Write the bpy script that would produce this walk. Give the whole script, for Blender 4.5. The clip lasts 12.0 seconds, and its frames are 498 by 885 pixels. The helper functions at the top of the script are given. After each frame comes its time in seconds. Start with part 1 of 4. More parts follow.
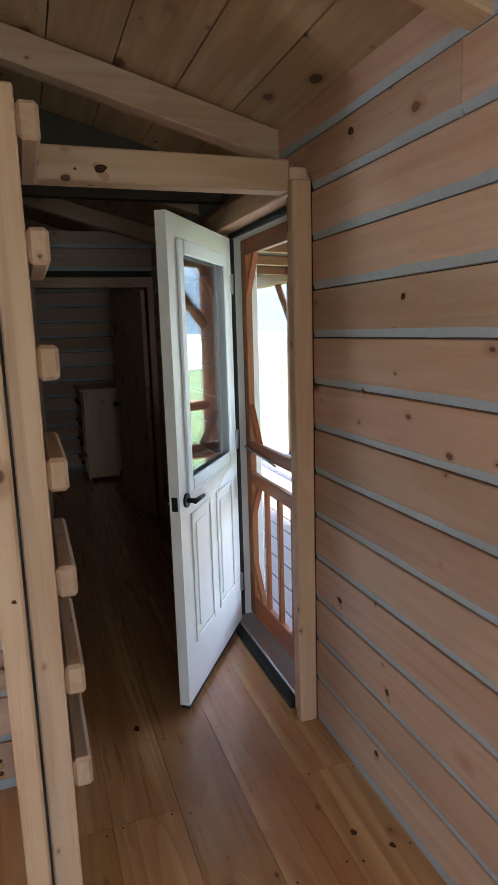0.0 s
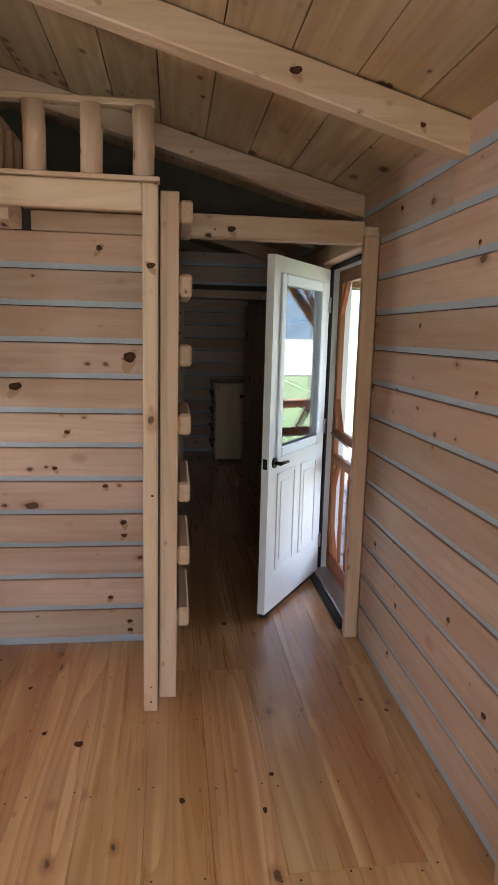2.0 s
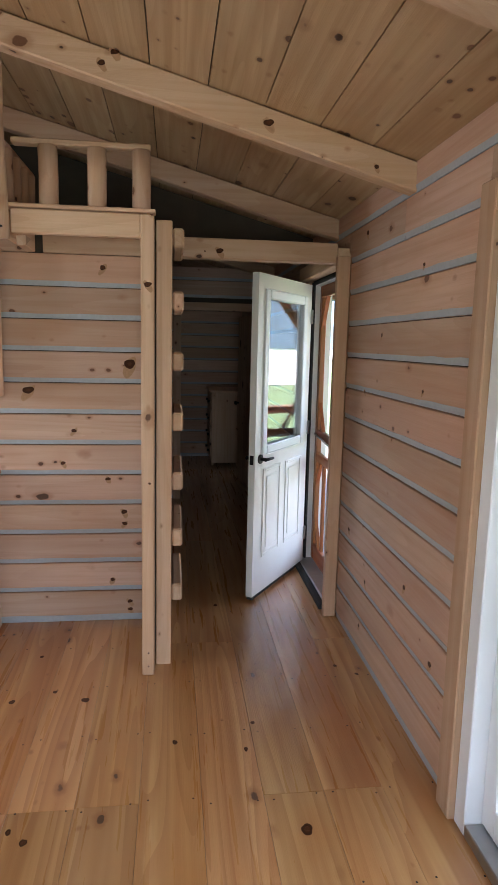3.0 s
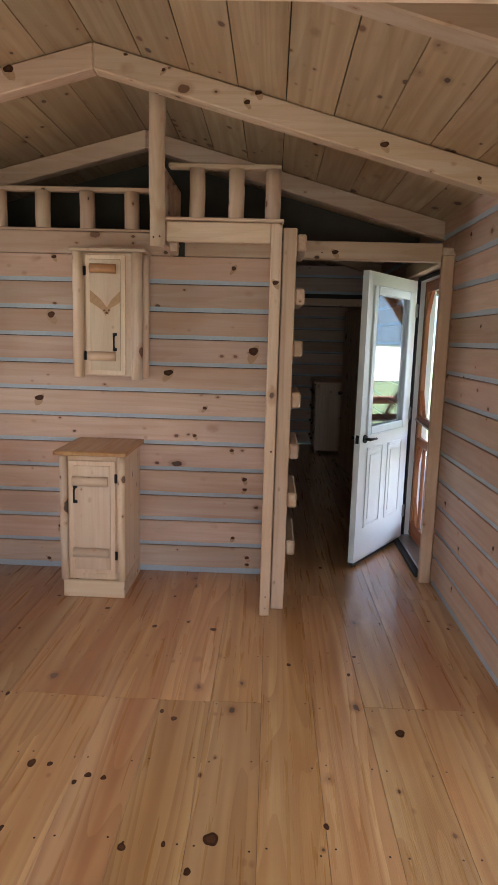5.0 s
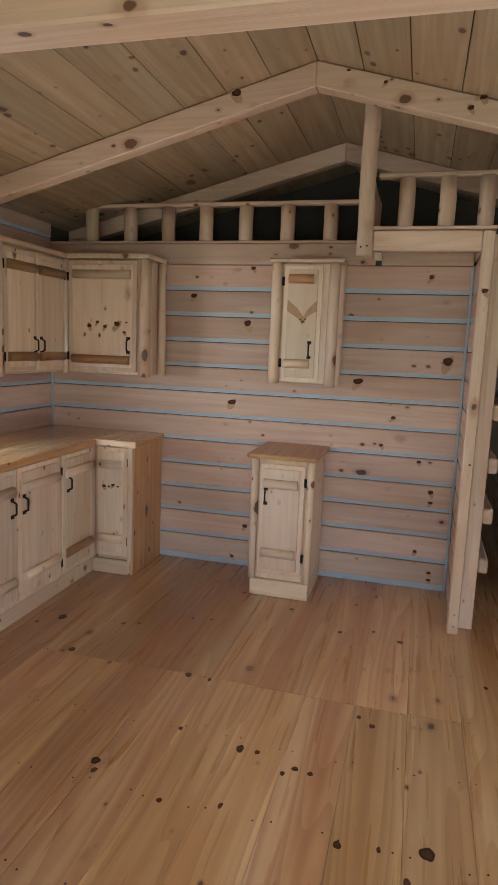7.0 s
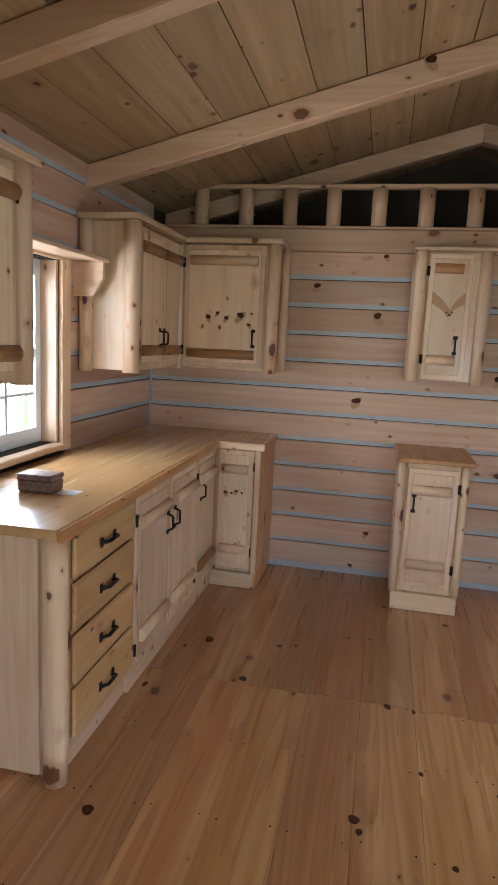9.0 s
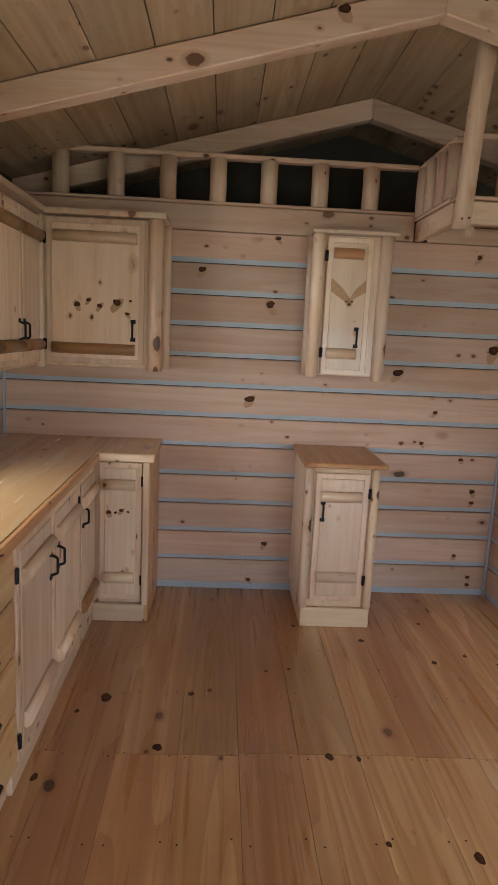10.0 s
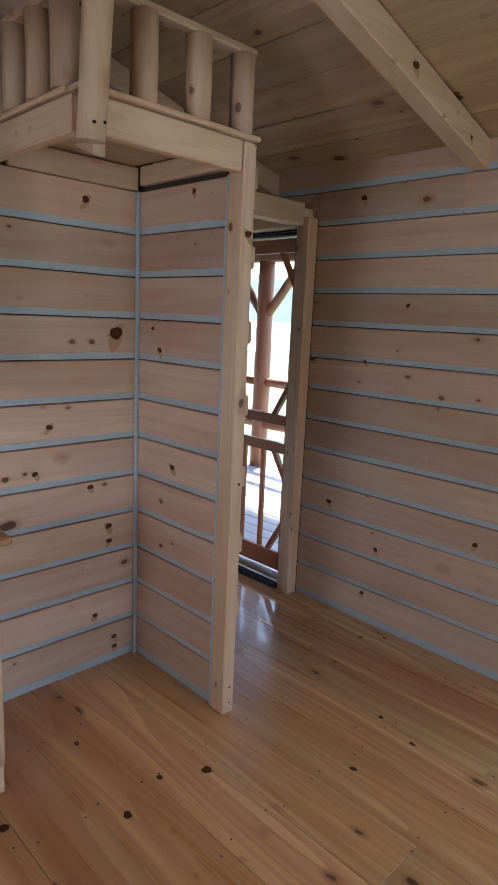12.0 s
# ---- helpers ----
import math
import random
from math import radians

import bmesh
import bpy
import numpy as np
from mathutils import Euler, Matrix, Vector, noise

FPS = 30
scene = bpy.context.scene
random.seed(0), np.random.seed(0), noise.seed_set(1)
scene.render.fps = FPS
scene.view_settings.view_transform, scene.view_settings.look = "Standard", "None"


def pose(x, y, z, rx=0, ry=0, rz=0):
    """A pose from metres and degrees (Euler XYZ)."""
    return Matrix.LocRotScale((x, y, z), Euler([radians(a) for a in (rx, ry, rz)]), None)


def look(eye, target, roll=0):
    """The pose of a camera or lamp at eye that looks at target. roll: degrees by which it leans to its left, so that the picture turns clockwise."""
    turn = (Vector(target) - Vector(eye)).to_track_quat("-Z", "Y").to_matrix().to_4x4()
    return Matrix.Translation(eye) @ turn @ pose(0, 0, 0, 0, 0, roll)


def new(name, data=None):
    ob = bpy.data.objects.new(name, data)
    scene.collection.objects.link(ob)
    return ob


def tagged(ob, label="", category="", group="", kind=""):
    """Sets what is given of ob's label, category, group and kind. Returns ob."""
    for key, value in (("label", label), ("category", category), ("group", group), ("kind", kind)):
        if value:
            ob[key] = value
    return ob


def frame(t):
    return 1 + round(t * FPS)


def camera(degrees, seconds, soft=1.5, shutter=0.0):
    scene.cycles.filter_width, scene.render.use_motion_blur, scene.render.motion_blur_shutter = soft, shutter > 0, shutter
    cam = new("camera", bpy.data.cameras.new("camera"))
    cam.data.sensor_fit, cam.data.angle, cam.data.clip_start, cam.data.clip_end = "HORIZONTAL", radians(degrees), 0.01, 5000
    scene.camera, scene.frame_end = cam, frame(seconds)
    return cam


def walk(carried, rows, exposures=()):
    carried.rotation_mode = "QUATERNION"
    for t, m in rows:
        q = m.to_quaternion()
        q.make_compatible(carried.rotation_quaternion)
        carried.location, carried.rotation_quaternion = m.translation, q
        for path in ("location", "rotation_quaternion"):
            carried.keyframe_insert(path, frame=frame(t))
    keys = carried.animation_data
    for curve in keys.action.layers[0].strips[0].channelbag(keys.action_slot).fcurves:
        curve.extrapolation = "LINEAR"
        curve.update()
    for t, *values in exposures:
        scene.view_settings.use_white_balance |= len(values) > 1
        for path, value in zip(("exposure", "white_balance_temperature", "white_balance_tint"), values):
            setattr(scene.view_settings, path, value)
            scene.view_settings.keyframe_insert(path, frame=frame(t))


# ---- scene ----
cam = camera(43.2, 12.0, soft=1.1)
PATH = [
    (0, (0.305, 0.28, 1.623), (0.953, 2.139, 1.268), -1.7),
    (0.5, (0.321, 0.037, 1.639), (0.884, 1.924, 1.289), -0.5),
    (1, (0.377, -0.23, 1.631), (0.745, 1.704, 1.285), -0.2),
    (1.5, (0.395, -0.487, 1.643), (0.601, 1.472, 1.299), 0.5),
    (2, (0.309, -0.707, 1.648), (0.551, 1.25, 1.309), 1.5),
    (2.5, (0.269, -0.925, 1.662), (0.609, 1.019, 1.338), 2.2),
    (3, (0.335, -1.111, 1.642), (0.577, 0.851, 1.335), 1.3),
    (4.8, (0.22, -1.613, 1.595), (0.273, 0.36, 1.275), 1.9),
    (5, (0.216, -1.625, 1.602), (0.152, 0.348, 1.276), 1.6),
    (5.5, (0.215, -1.628, 1.571), (-0.036, 0.331, 1.257), 1.4),
    (6, (0.207, -1.631, 1.582), (-0.144, 0.312, 1.26), 1.5),
    (6.5, (0.137, -1.637, 1.571), (-0.297, 0.29, 1.261), 1.5),
    (7, (-0.072, -1.706, 1.575), (-0.578, 0.204, 1.269), 2.3),
    (7.5, (-0.291, -1.747, 1.557), (-0.83, 0.156, 1.261), 2.7),
    (7.7, (-0.389, -1.729, 1.531), (-0.951, 0.168, 1.239), 2.8),
    (9.3, (-1.318, -1.562, 1.541), (-1.58, 0.393, 1.21), 2.9),
    (9.5, (-1.4, -1.455, 1.525), (-1.509, 0.515, 1.195), 3.1),
    (10, (-1.491, -1.164, 1.561), (-1.396, 0.804, 1.216), 2.7),
    (10.5, (-1.649, -0.84, 1.551), (-1.129, 1.058, 1.197), 3.5),
    (11, (-1.645, -0.483, 1.589), (-0.68, 1.228, 1.217), 4.2),
    (11.5, (-1.515, -0.134, 1.606), (-0.307, 1.414, 1.225), 3.2),
    (12, (-1.397, 0.157, 1.612), (-0.017, 1.552, 1.222), 2.6),
]
walk(cam, [(t, look(eye, target, roll)) for t, eye, target, roll in PATH], exposures=((0, 2.85, 6500, 10), (0.5, 2.93, 6550, 11), (3, 2.97, 6750, 14), (5, 2.83, 6700, 14), (6, 2.78, 6350, 9), (7.5, 2.87, 6300, 9), (9.3, 2.66, 6550, 11), (10, 2.74, 6600, 12), (11, 2.78, 5950, 7), (12, 2.7, 5850, 7)))

# ---- light ----
world = bpy.data.worlds.new("sky")
scene.world = world
world.use_nodes = True
wn, wl = world.node_tree.nodes, world.node_tree.links
sky = wn.new("ShaderNodeTexSky")
sky.sky_type, sky.sun_disc, sky.sun_elevation, sky.sun_rotation = "NISHITA", False, radians(55), radians(70)
wl.new(sky.outputs[0], wn["Background"].inputs[0])
wn["Background"].inputs[1].default_value = 0.15
sun = new("sun", bpy.data.lights.new("sun", "SUN"))
sun.data.energy, sun.data.angle, sun.data.color = 3.0, radians(3), (1.0, 0.95, 0.88)
sun.matrix_world = look((20.5, 7.5, 31), (0, 0, 0))


def window_light(name, x, y, z, target, w, h, watts, color=(0.80, 0.90, 1.0)):
    ob = new(name, bpy.data.lights.new(name, "AREA"))
    ob.data.shape, ob.data.size, ob.data.size_y, ob.data.energy, ob.data.color = "RECTANGLE", w, h, watts, color
    ob.matrix_world = look((x, y, z), target)
    return ob


# daylight in the openings
window_light("daylight_rear_west", -1.75, -3.46, 1.0, (-1.75, 0, 0.7), 1.2, 1.2, 1.1)
window_light("daylight_rear_east", 0.35, -3.46, 1.0, (0.35, 0, 0.7), 1.2, 1.2, 5.2)
window_light("daylight_glass_door", 1.515, -0.1, 1.05, (0, -0.1, 1.0), 1.5, 1.95, 2.3)
window_light("daylight_kitchen", -2.90, 0.92, 1.43, (0, 0.92, 1.2), 0.6, 0.8, 4.2)
window_light("daylight_bedroom", 1.515, 6.3, 1.35, (0, 6.3, 1.0), 0.85, 0.85, 0.14)

# ---- materials ----


def node_material(name):
    m = bpy.data.materials.new(name)
    m.use_nodes = True
    return m, m.node_tree.nodes, m.node_tree.links, m.node_tree.nodes["Principled BSDF"]


def pine(name, light, dark, axis="x", rough=0.55, coat=0.0, knots=1.0, band=0.5, rare=0.0, fibre=1.0, flame=0.25, arch=0.3, stain=0.0, sort=0.16):
    """Knotty pine whose grain runs along one axis of the object."""
    m, n, l, b = node_material(name)
    tc, info, geo = n.new("ShaderNodeTexCoord"), n.new("ShaderNodeObjectInfo"), n.new("ShaderNodeNewGeometry")
    mp = n.new("ShaderNodeMapping")
    mp.inputs["Rotation"].default_value = {"x": (0, 0, 0), "y": (0, 0, radians(90)), "z": (0, radians(90), 0)}[axis]
    l.new(tc.outputs["Object"], mp.inputs[0])
    add = n.new("ShaderNodeMath")
    l.new(info.outputs["Random"], add.inputs[0]), l.new(geo.outputs["Random Per Island"], add.inputs[1])
    off = n.new("ShaderNodeVectorMath")
    off.operation = "SCALE"
    off.inputs[0].default_value = (17.3, 9.1, 5.7)
    l.new(add.outputs[0], off.inputs["Scale"])
    at = n.new("ShaderNodeVectorMath")
    l.new(mp.outputs[0], at.inputs[0]), l.new(off.outputs[0], at.inputs[1])

    def scaled(v):
        s = n.new("ShaderNodeVectorMath")
        s.operation = "MULTIPLY"
        s.inputs[1].default_value = v
        l.new(at.outputs[0], s.inputs[0])
        return s.outputs[0]

    def noise_at(v, detail, scale=1.0):
        t = n.new("ShaderNodeTexNoise")
        t.inputs["Scale"].default_value, t.inputs["Detail"].default_value = scale, detail
        l.new(scaled(v), t.inputs["Vector"])
        return t.outputs[0]

    def spread(v, a, c, lo=0.0, hi=1.0):
        r = n.new("ShaderNodeMapRange")
        r.interpolation_type = "SMOOTHSTEP"
        for i, k in enumerate((a, c, lo, hi)):
            r.inputs[i + 1].default_value = k
        l.new(v, r.inputs[0])
        return r.outputs[0]

    def mix(f, a, c, kind="MIX"):
        x = n.new("ShaderNodeMix")
        x.data_type, x.blend_type = "RGBA", kind
        for s, k in ((0, f), (6, a), (7, c)):
            if isinstance(k, bpy.types.NodeSocket):
                l.new(k, x.inputs[s])
            else:
                x.inputs[s].default_value = k if s == 0 else (*k, 1)
        return x.outputs[2]

    wave = n.new("ShaderNodeTexWave")
    wave.bands_direction = "Y"
    for k, v in (("Scale", 1.0), ("Distortion", 5.0), ("Detail", 3.0), ("Detail Scale", 0.7)):
        wave.inputs[k].default_value = v
    l.new(scaled((0.3, 3.6, 3.6)), wave.inputs["Vector"])
    grain = noise_at((1.6, 34, 34), 6)
    fine = noise_at((9, 260, 260), 3)
    broad = noise_at((0.7, 4.2, 4.2), 3)
    mid = tuple((p + q) / 2 for p, q in zip(light, dark))
    col = mix(spread(broad, 0.35, 0.68), light, mid)
    col = mix(spread(wave.outputs[1], 0.35, 1.0, 0, band * 0.55), col, dark)
    col = mix(spread(grain, 0.42, 0.75, 0, 0.4 * fibre), col, dark)
    streak = noise_at((2.4, 95, 95), 4)
    col = mix(spread(streak, 0.5, 0.8, 0, 0.35 * fibre), col, dark)
    pale = noise_at((0.5, 11, 11), 2)
    col = mix(spread(pale, 0.6, 0.78, 0, 0.4), col, tuple(min(1, c * 1.18) for c in light))
    swathe = noise_at((0.16, 7.0, 7.0), 3)
    col = mix(spread(swathe, 0.5, 0.68, 0, flame), col, tuple(c * k for c, k in zip(mid, (0.9, 0.74, 0.6))))
    col = mix(spread(swathe, 0.43, 0.34, 0, flame * 0.8), col, tuple(min(1, c * k) for c, k in zip(light, (1.12, 1.22, 1.35))))
    # arched growth-ring figure of plain-sawn boards
    figure = n.new("ShaderNodeMath")
    figure.operation, figure.inputs[1].default_value = "MULTIPLY", 13.0
    l.new(noise_at((0.32, 4.6, 4.6), 1.2), figure.inputs[0])
    ringed = n.new("ShaderNodeMath")
    ringed.operation = "FRACT"
    l.new(figure.outputs[0], ringed.inputs[0])
    col = mix(spread(ringed.outputs[0], 0.25, 0.97, 0, arch), col, tuple(c * k for c, k in zip(dark, (0.98, 0.9, 0.82))))
    # each board has its own depth of colour
    tint = n.new("ShaderNodeMapRange")
    tint.inputs[3].default_value, tint.inputs[4].default_value = 0.96 - sort, 0.96 + sort
    frac = n.new("ShaderNodeMath")
    frac.operation = "FRACT"
    times = n.new("ShaderNodeMath")
    times.operation, times.inputs[1].default_value = "MULTIPLY", 7.31
    l.new(add.outputs[0], times.inputs[0]), l.new(times.outputs[0], frac.inputs[0]), l.new(frac.outputs[0], tint.inputs[0])
    hsv = n.new("ShaderNodeHueSaturation")
    l.new(tint.outputs[0], hsv.inputs["Value"]), l.new(col, hsv.inputs["Color"])
    hue = n.new("ShaderNodeMapRange")
    hue.inputs[3].default_value, hue.inputs[4].default_value = 0.495, 0.506
    l.new(info.outputs["Random"], hue.inputs[0]), l.new(hue.outputs[0], hsv.inputs["Hue"])
    col = hsv.outputs[0]
    # rubbed brownish and greyish stains
    if stain:
        col = mix(spread(noise_at((1.3, 3.1, 3.1), 3), 0.56, 0.74, 0, stain), col, tuple(c * k for c, k in zip(mid, (0.86, 0.68, 0.52))))
        col = mix(spread(noise_at((0.8, 2.2, 2.2), 2), 0.42, 0.28, 0, stain), col, tuple(c * k for c, k in zip(mid, (0.86, 0.92, 1.0))))
    # knots: dark hearts with a stained halo
    cluster = spread(noise_at((1.1, 2.3, 2.3), 1), 0.42, 0.66, 0.16, -0.12)
    for reach, least in (((4.2, 7.0, 7.0), 0.62), ((10.5, 16, 16), 0.66)):
        vo = n.new("ShaderNodeTexVoronoi")
        vo.inputs["Scale"].default_value = 1.0
        warp = n.new("ShaderNodeVectorMath")
        warp.operation = "MULTIPLY_ADD"
        tn = n.new("ShaderNodeTexNoise")
        tn.inputs["Scale"].default_value = 28
        l.new(at.outputs[0], tn.inputs["Vector"])
        l.new(tn.outputs[1], warp.inputs[0])
        warp.inputs[1].default_value = (0.12, 0.12, 0.12)
        l.new(scaled(reach), warp.inputs[2])
        l.new(warp.outputs[0], vo.inputs["Vector"])
        rad = n.new("ShaderNodeSeparateColor")
        l.new(vo.outputs["Color"], rad.inputs[0])
        sel = n.new("ShaderNodeMath")
        sel.operation = "SUBTRACT"
        l.new(rad.outputs[0], sel.inputs[0]), l.new(cluster, sel.inputs[1])
        least += rare
        r = spread(sel.outputs[0], least, 1.0, 0.03, 0.2 * knots)
        d = n.new("ShaderNodeMath")
        d.operation = "SUBTRACT"
        l.new(vo.outputs["Distance"], d.inputs[0]), l.new(r, d.inputs[1])
        halo = spread(d.outputs[0], 0.0, 0.16, 0.55, 0.0)
        gate = spread(sel.outputs[0], least, least + 0.01)
        gm = n.new("ShaderNodeMath")
        gm.operation = "MULTIPLY"
        l.new(halo, gm.inputs[0]), l.new(gate, gm.inputs[1])
        col = mix(gm.outputs[0], col, tuple(c * k for c, k in zip(dark, (0.75, 0.6, 0.5))))
        heart = spread(d.outputs[0], -0.012, 0.016, 0.92, 0.0)
        hm = n.new("ShaderNodeMath")
        hm.operation = "MULTIPLY"
        l.new(heart, hm.inputs[0]), l.new(gate, hm.inputs[1])
        col = mix(hm.outputs[0], col, mix(rad.outputs[1], (0.035, 0.014, 0.007), (0.15, 0.055, 0.02)))
    l.new(col, b.inputs["Base Color"])
    rr = spread(grain, 0.3, 0.8, rough - 0.06, rough + 0.1)
    l.new(rr, b.inputs["Roughness"])
    b.inputs["Coat Weight"].default_value, b.inputs["Coat Roughness"].default_value = coat, 0.08
    bump = n.new("ShaderNodeBump")
    bump.inputs["Strength"].default_value, bump.inputs["Distance"].default_value = 0.22, 0.004
    hgt = n.new("ShaderNodeMath")
    l.new(fine, hgt.inputs[0]), l.new(grain, hgt.inputs[1])
    l.new(hgt.outputs[0], bump.inputs["Height"]), l.new(bump.outputs[0], b.inputs["Normal"])
    return m


def plain(name, color, rough=0.5, metal=0.0, vary=0.12, scale=25.0, bump=0.08):
    m, n, l, b = node_material(name)
    t, tc, r = n.new("ShaderNodeTexNoise"), n.new("ShaderNodeTexCoord"), n.new("ShaderNodeMapRange")
    t.inputs["Scale"].default_value, t.inputs["Detail"].default_value = scale, 6
    l.new(tc.outputs["Object"], t.inputs["Vector"]), l.new(t.outputs[0], r.inputs[0])
    r.inputs[3].default_value, r.inputs[4].default_value = 1 - vary, 1 + vary
    h = n.new("ShaderNodeHueSaturation")
    h.inputs["Color"].default_value = (*color, 1)
    l.new(r.outputs[0], h.inputs["Value"]), l.new(h.outputs[0], b.inputs["Base Color"])
    bp = n.new("ShaderNodeBump")
    bp.inputs["Strength"].default_value, bp.inputs["Distance"].default_value = bump, 0.01
    l.new(t.outputs[0], bp.inputs["Height"]), l.new(bp.outputs[0], b.inputs["Normal"])
    b.inputs["Roughness"].default_value, b.inputs["Metallic"].default_value = rough, metal
    return m


LOG_L, LOG_D = (0.66, 0.45, 0.34), (0.47, 0.265, 0.17)
CAB_L, CAB_D = (0.76, 0.56, 0.39), (0.57, 0.34, 0.19)
FLR_L, FLR_D = (0.64, 0.355, 0.16), (0.37, 0.15, 0.05)
CEI_L, CEI_D = (0.48, 0.32, 0.185), (0.31, 0.18, 0.088)
LOG = {a: pine("log_pine_" + a, LOG_L, LOG_D, a, 0.6, knots=0.8, rare=0.1, arch=0.2, stain=0.5) for a in "xyz"}
TIM = {a: pine("timber_pine_" + a, (0.65, 0.45, 0.31), (0.47, 0.275, 0.155), a, 0.6, knots=0.8, band=0.35, arch=0.22, stain=0.3) for a in "xyz"}
CAB = {a: pine("cabinet_pine_" + a, CAB_L, CAB_D, a, 0.38, 0.25, knots=0.8, band=0.3, rare=-0.06, arch=0.2, stain=0.35) for a in "xyz"}
RED = {a: pine("amber_pine_" + a, (0.56, 0.27, 0.105), (0.36, 0.14, 0.045), a, 0.4, 0.2, knots=0.9, rare=-0.08) for a in "xyz"}
DARK = {a: pine("dark_batten_" + a, (0.38, 0.19, 0.075), (0.24, 0.1, 0.035), a, 0.4, 0.2, knots=0.6) for a in "xy"}
FLOOR = pine("floor_pine", FLR_L, FLR_D, "y", 0.32, 0.6, knots=0.6, band=0.4, rare=0.16, fibre=0.25, flame=0.8, arch=0.42, stain=0.5, sort=0.18)
CEIL = pine("ceiling_pine", CEI_L, CEI_D, "y", 0.6, knots=1.1, rare=-0.04, arch=0.3, stain=0.4)
SPOT = pine("spotted_log_pine", CAB_L, CAB_D, "z", 0.45, 0.15, knots=1.15, band=0.3, rare=-0.24, arch=0.15, stain=0.4)
AMBER = pine("drawer_pine", (0.60, 0.37, 0.18), (0.42, 0.22, 0.085), "y", 0.4, 0.2, knots=0.8, stain=0.3)
PANEL = pine("panel_pine", (0.56, 0.28, 0.12), (0.36, 0.15, 0.055), "z", 0.42, 0.2, knots=1.2, rare=-0.26, stain=0.4)
STAIN = {a: pine("stained_wood_" + a, (0.36, 0.105, 0.025), (0.22, 0.055, 0.014), a, 0.45, knots=0.3) for a in "xyz"}
PORCH = {a: pine("porch_log_" + a, (0.36, 0.16, 0.09), (0.24, 0.095, 0.05), a, 0.55, knots=0.5) for a in "xyz"}
CAULK = plain("grey_caulk", (0.41, 0.455, 0.50), 0.6, vary=0.14, scale=60)
WHITE = plain("white_paint", (0.8, 0.8, 0.78), 0.4, vary=0.03, scale=8, bump=0.03)
VINYL = plain("white_vinyl", (0.78, 0.82, 0.86), 0.35, vary=0.02, bump=0.02)
IRON = plain("black_iron", (0.012, 0.012, 0.013), 0.5, 0.6, vary=0.3, scale=90)
STEEL = plain("dull_steel", (0.42, 0.42, 0.42), 0.35, 0.9)
RUBBER = plain("black_rubber", (0.015, 0.015, 0.016), 0.7)
DECK = plain("grey_deck_board", (0.36, 0.33, 0.34), 0.65, vary=0.15, scale=12)
# sheathing, near black because the loft's shade is put into its colour
SHEATH = plain("sheathing_and_loft_shade", (0.055, 0.042, 0.03), 0.85, vary=0.3, scale=6)
GRASS = plain("grass", (0.10, 0.17, 0.06), 0.9, vary=0.35, scale=0.6)
ROAD = plain("pale_gravel_road", (0.52, 0.50, 0.47), 0.9, vary=0.1, scale=0.8)
# woods tinted blue: the haze of distance is mixed into the base colour
HILL = plain("hazy_wooded_hill", (0.10, 0.16, 0.20), 1.0, vary=0.3, scale=0.05)
BARK = plain("bark", (0.09, 0.07, 0.06), 0.9, vary=0.3)
TIN = plain("printed_tin", (0.20, 0.13, 0.12), 0.35, 0.3, vary=0.9, scale=70)
PAPER = plain("paper", (0.75, 0.77, 0.8), 0.7, vary=0.04)
glass, gn, gl, gb = node_material("window_glass")
gb.inputs["Transmission Weight"].default_value, gb.inputs["Roughness"].default_value = 1.0, 0.0
gb.inputs["IOR"].default_value, gb.inputs["Base Color"].default_value = 1.5, (0.96, 0.98, 0.98, 1)

# ---- builders ----


def box(bm, x0, x1, y0, y1, z0, z1, bevel=0.004):
    made = bmesh.ops.create_cube(bm, size=1.0, matrix=Matrix.LocRotScale(
        ((x0 + x1) / 2, (y0 + y1) / 2, (z0 + z1) / 2), None, (abs(x1 - x0), abs(y1 - y0), abs(z1 - z0))))
    if bevel:
        es = {e for v in made["verts"] for e in v.link_edges}
        bmesh.ops.bevel(bm, geom=list(es), offset=bevel, segments=1, affect="EDGES", profile=0.5)
    return bm


def boxes(*rows, bevel=0.004):
    bm = bmesh.new()
    for r in rows:
        box(bm, *r, bevel=bevel)
    return bm


def rod(p, q, r0, r1=None, sides=12, flat=None, wob=0.0, seed=0):
    """A round log from p to q, a little crooked; flat cuts it to a half log facing that way."""
    bm, r1 = bmesh.new(), r0 if r1 is None else r1
    p, q = Vector(p), Vector(q)
    d = (q - p).normalized()
    u = d.orthogonal().normalized() if flat is None else Vector(flat).normalized()
    w = d.cross(u)
    rnd = random.Random(seed)
    n, rings = max(2, int((q - p).length / 0.14)), []
    for i in range(n + 1):
        c, r = p.lerp(q, i / n), r0 + (r1 - r0) * i / n
        c = c + (u * rnd.uniform(-wob, wob) + w * rnd.uniform(-wob, wob)) * (0.4 if i in (0, n) else 1)
        r *= 1 + rnd.uniform(-wob, wob) * 6
        ring = []
        for k in range(sides):
            a = 2 * math.pi * k / sides
            cu, cw = math.cos(a), math.sin(a)
            if flat is not None:
                a = math.pi * (k / (sides - 1) - 0.5)
                cu, cw = math.cos(a), math.sin(a)
            ring.append(bm.verts.new(c + u * r * cu + w * r * cw))
        rings.append(ring)
    for a, b2 in zip(rings, rings[1:]):
        for k in range(sides):
            bm.faces.new((a[k], a[(k + 1) % sides], b2[(k + 1) % sides], b2[k]))
    bm.faces.new(rings[0][::-1]), bm.faces.new(rings[-1])
    bmesh.ops.recalc_face_normals(bm, faces=bm.faces)
    for f in bm.faces:
        f.smooth = len(f.verts) == 4
    return bm


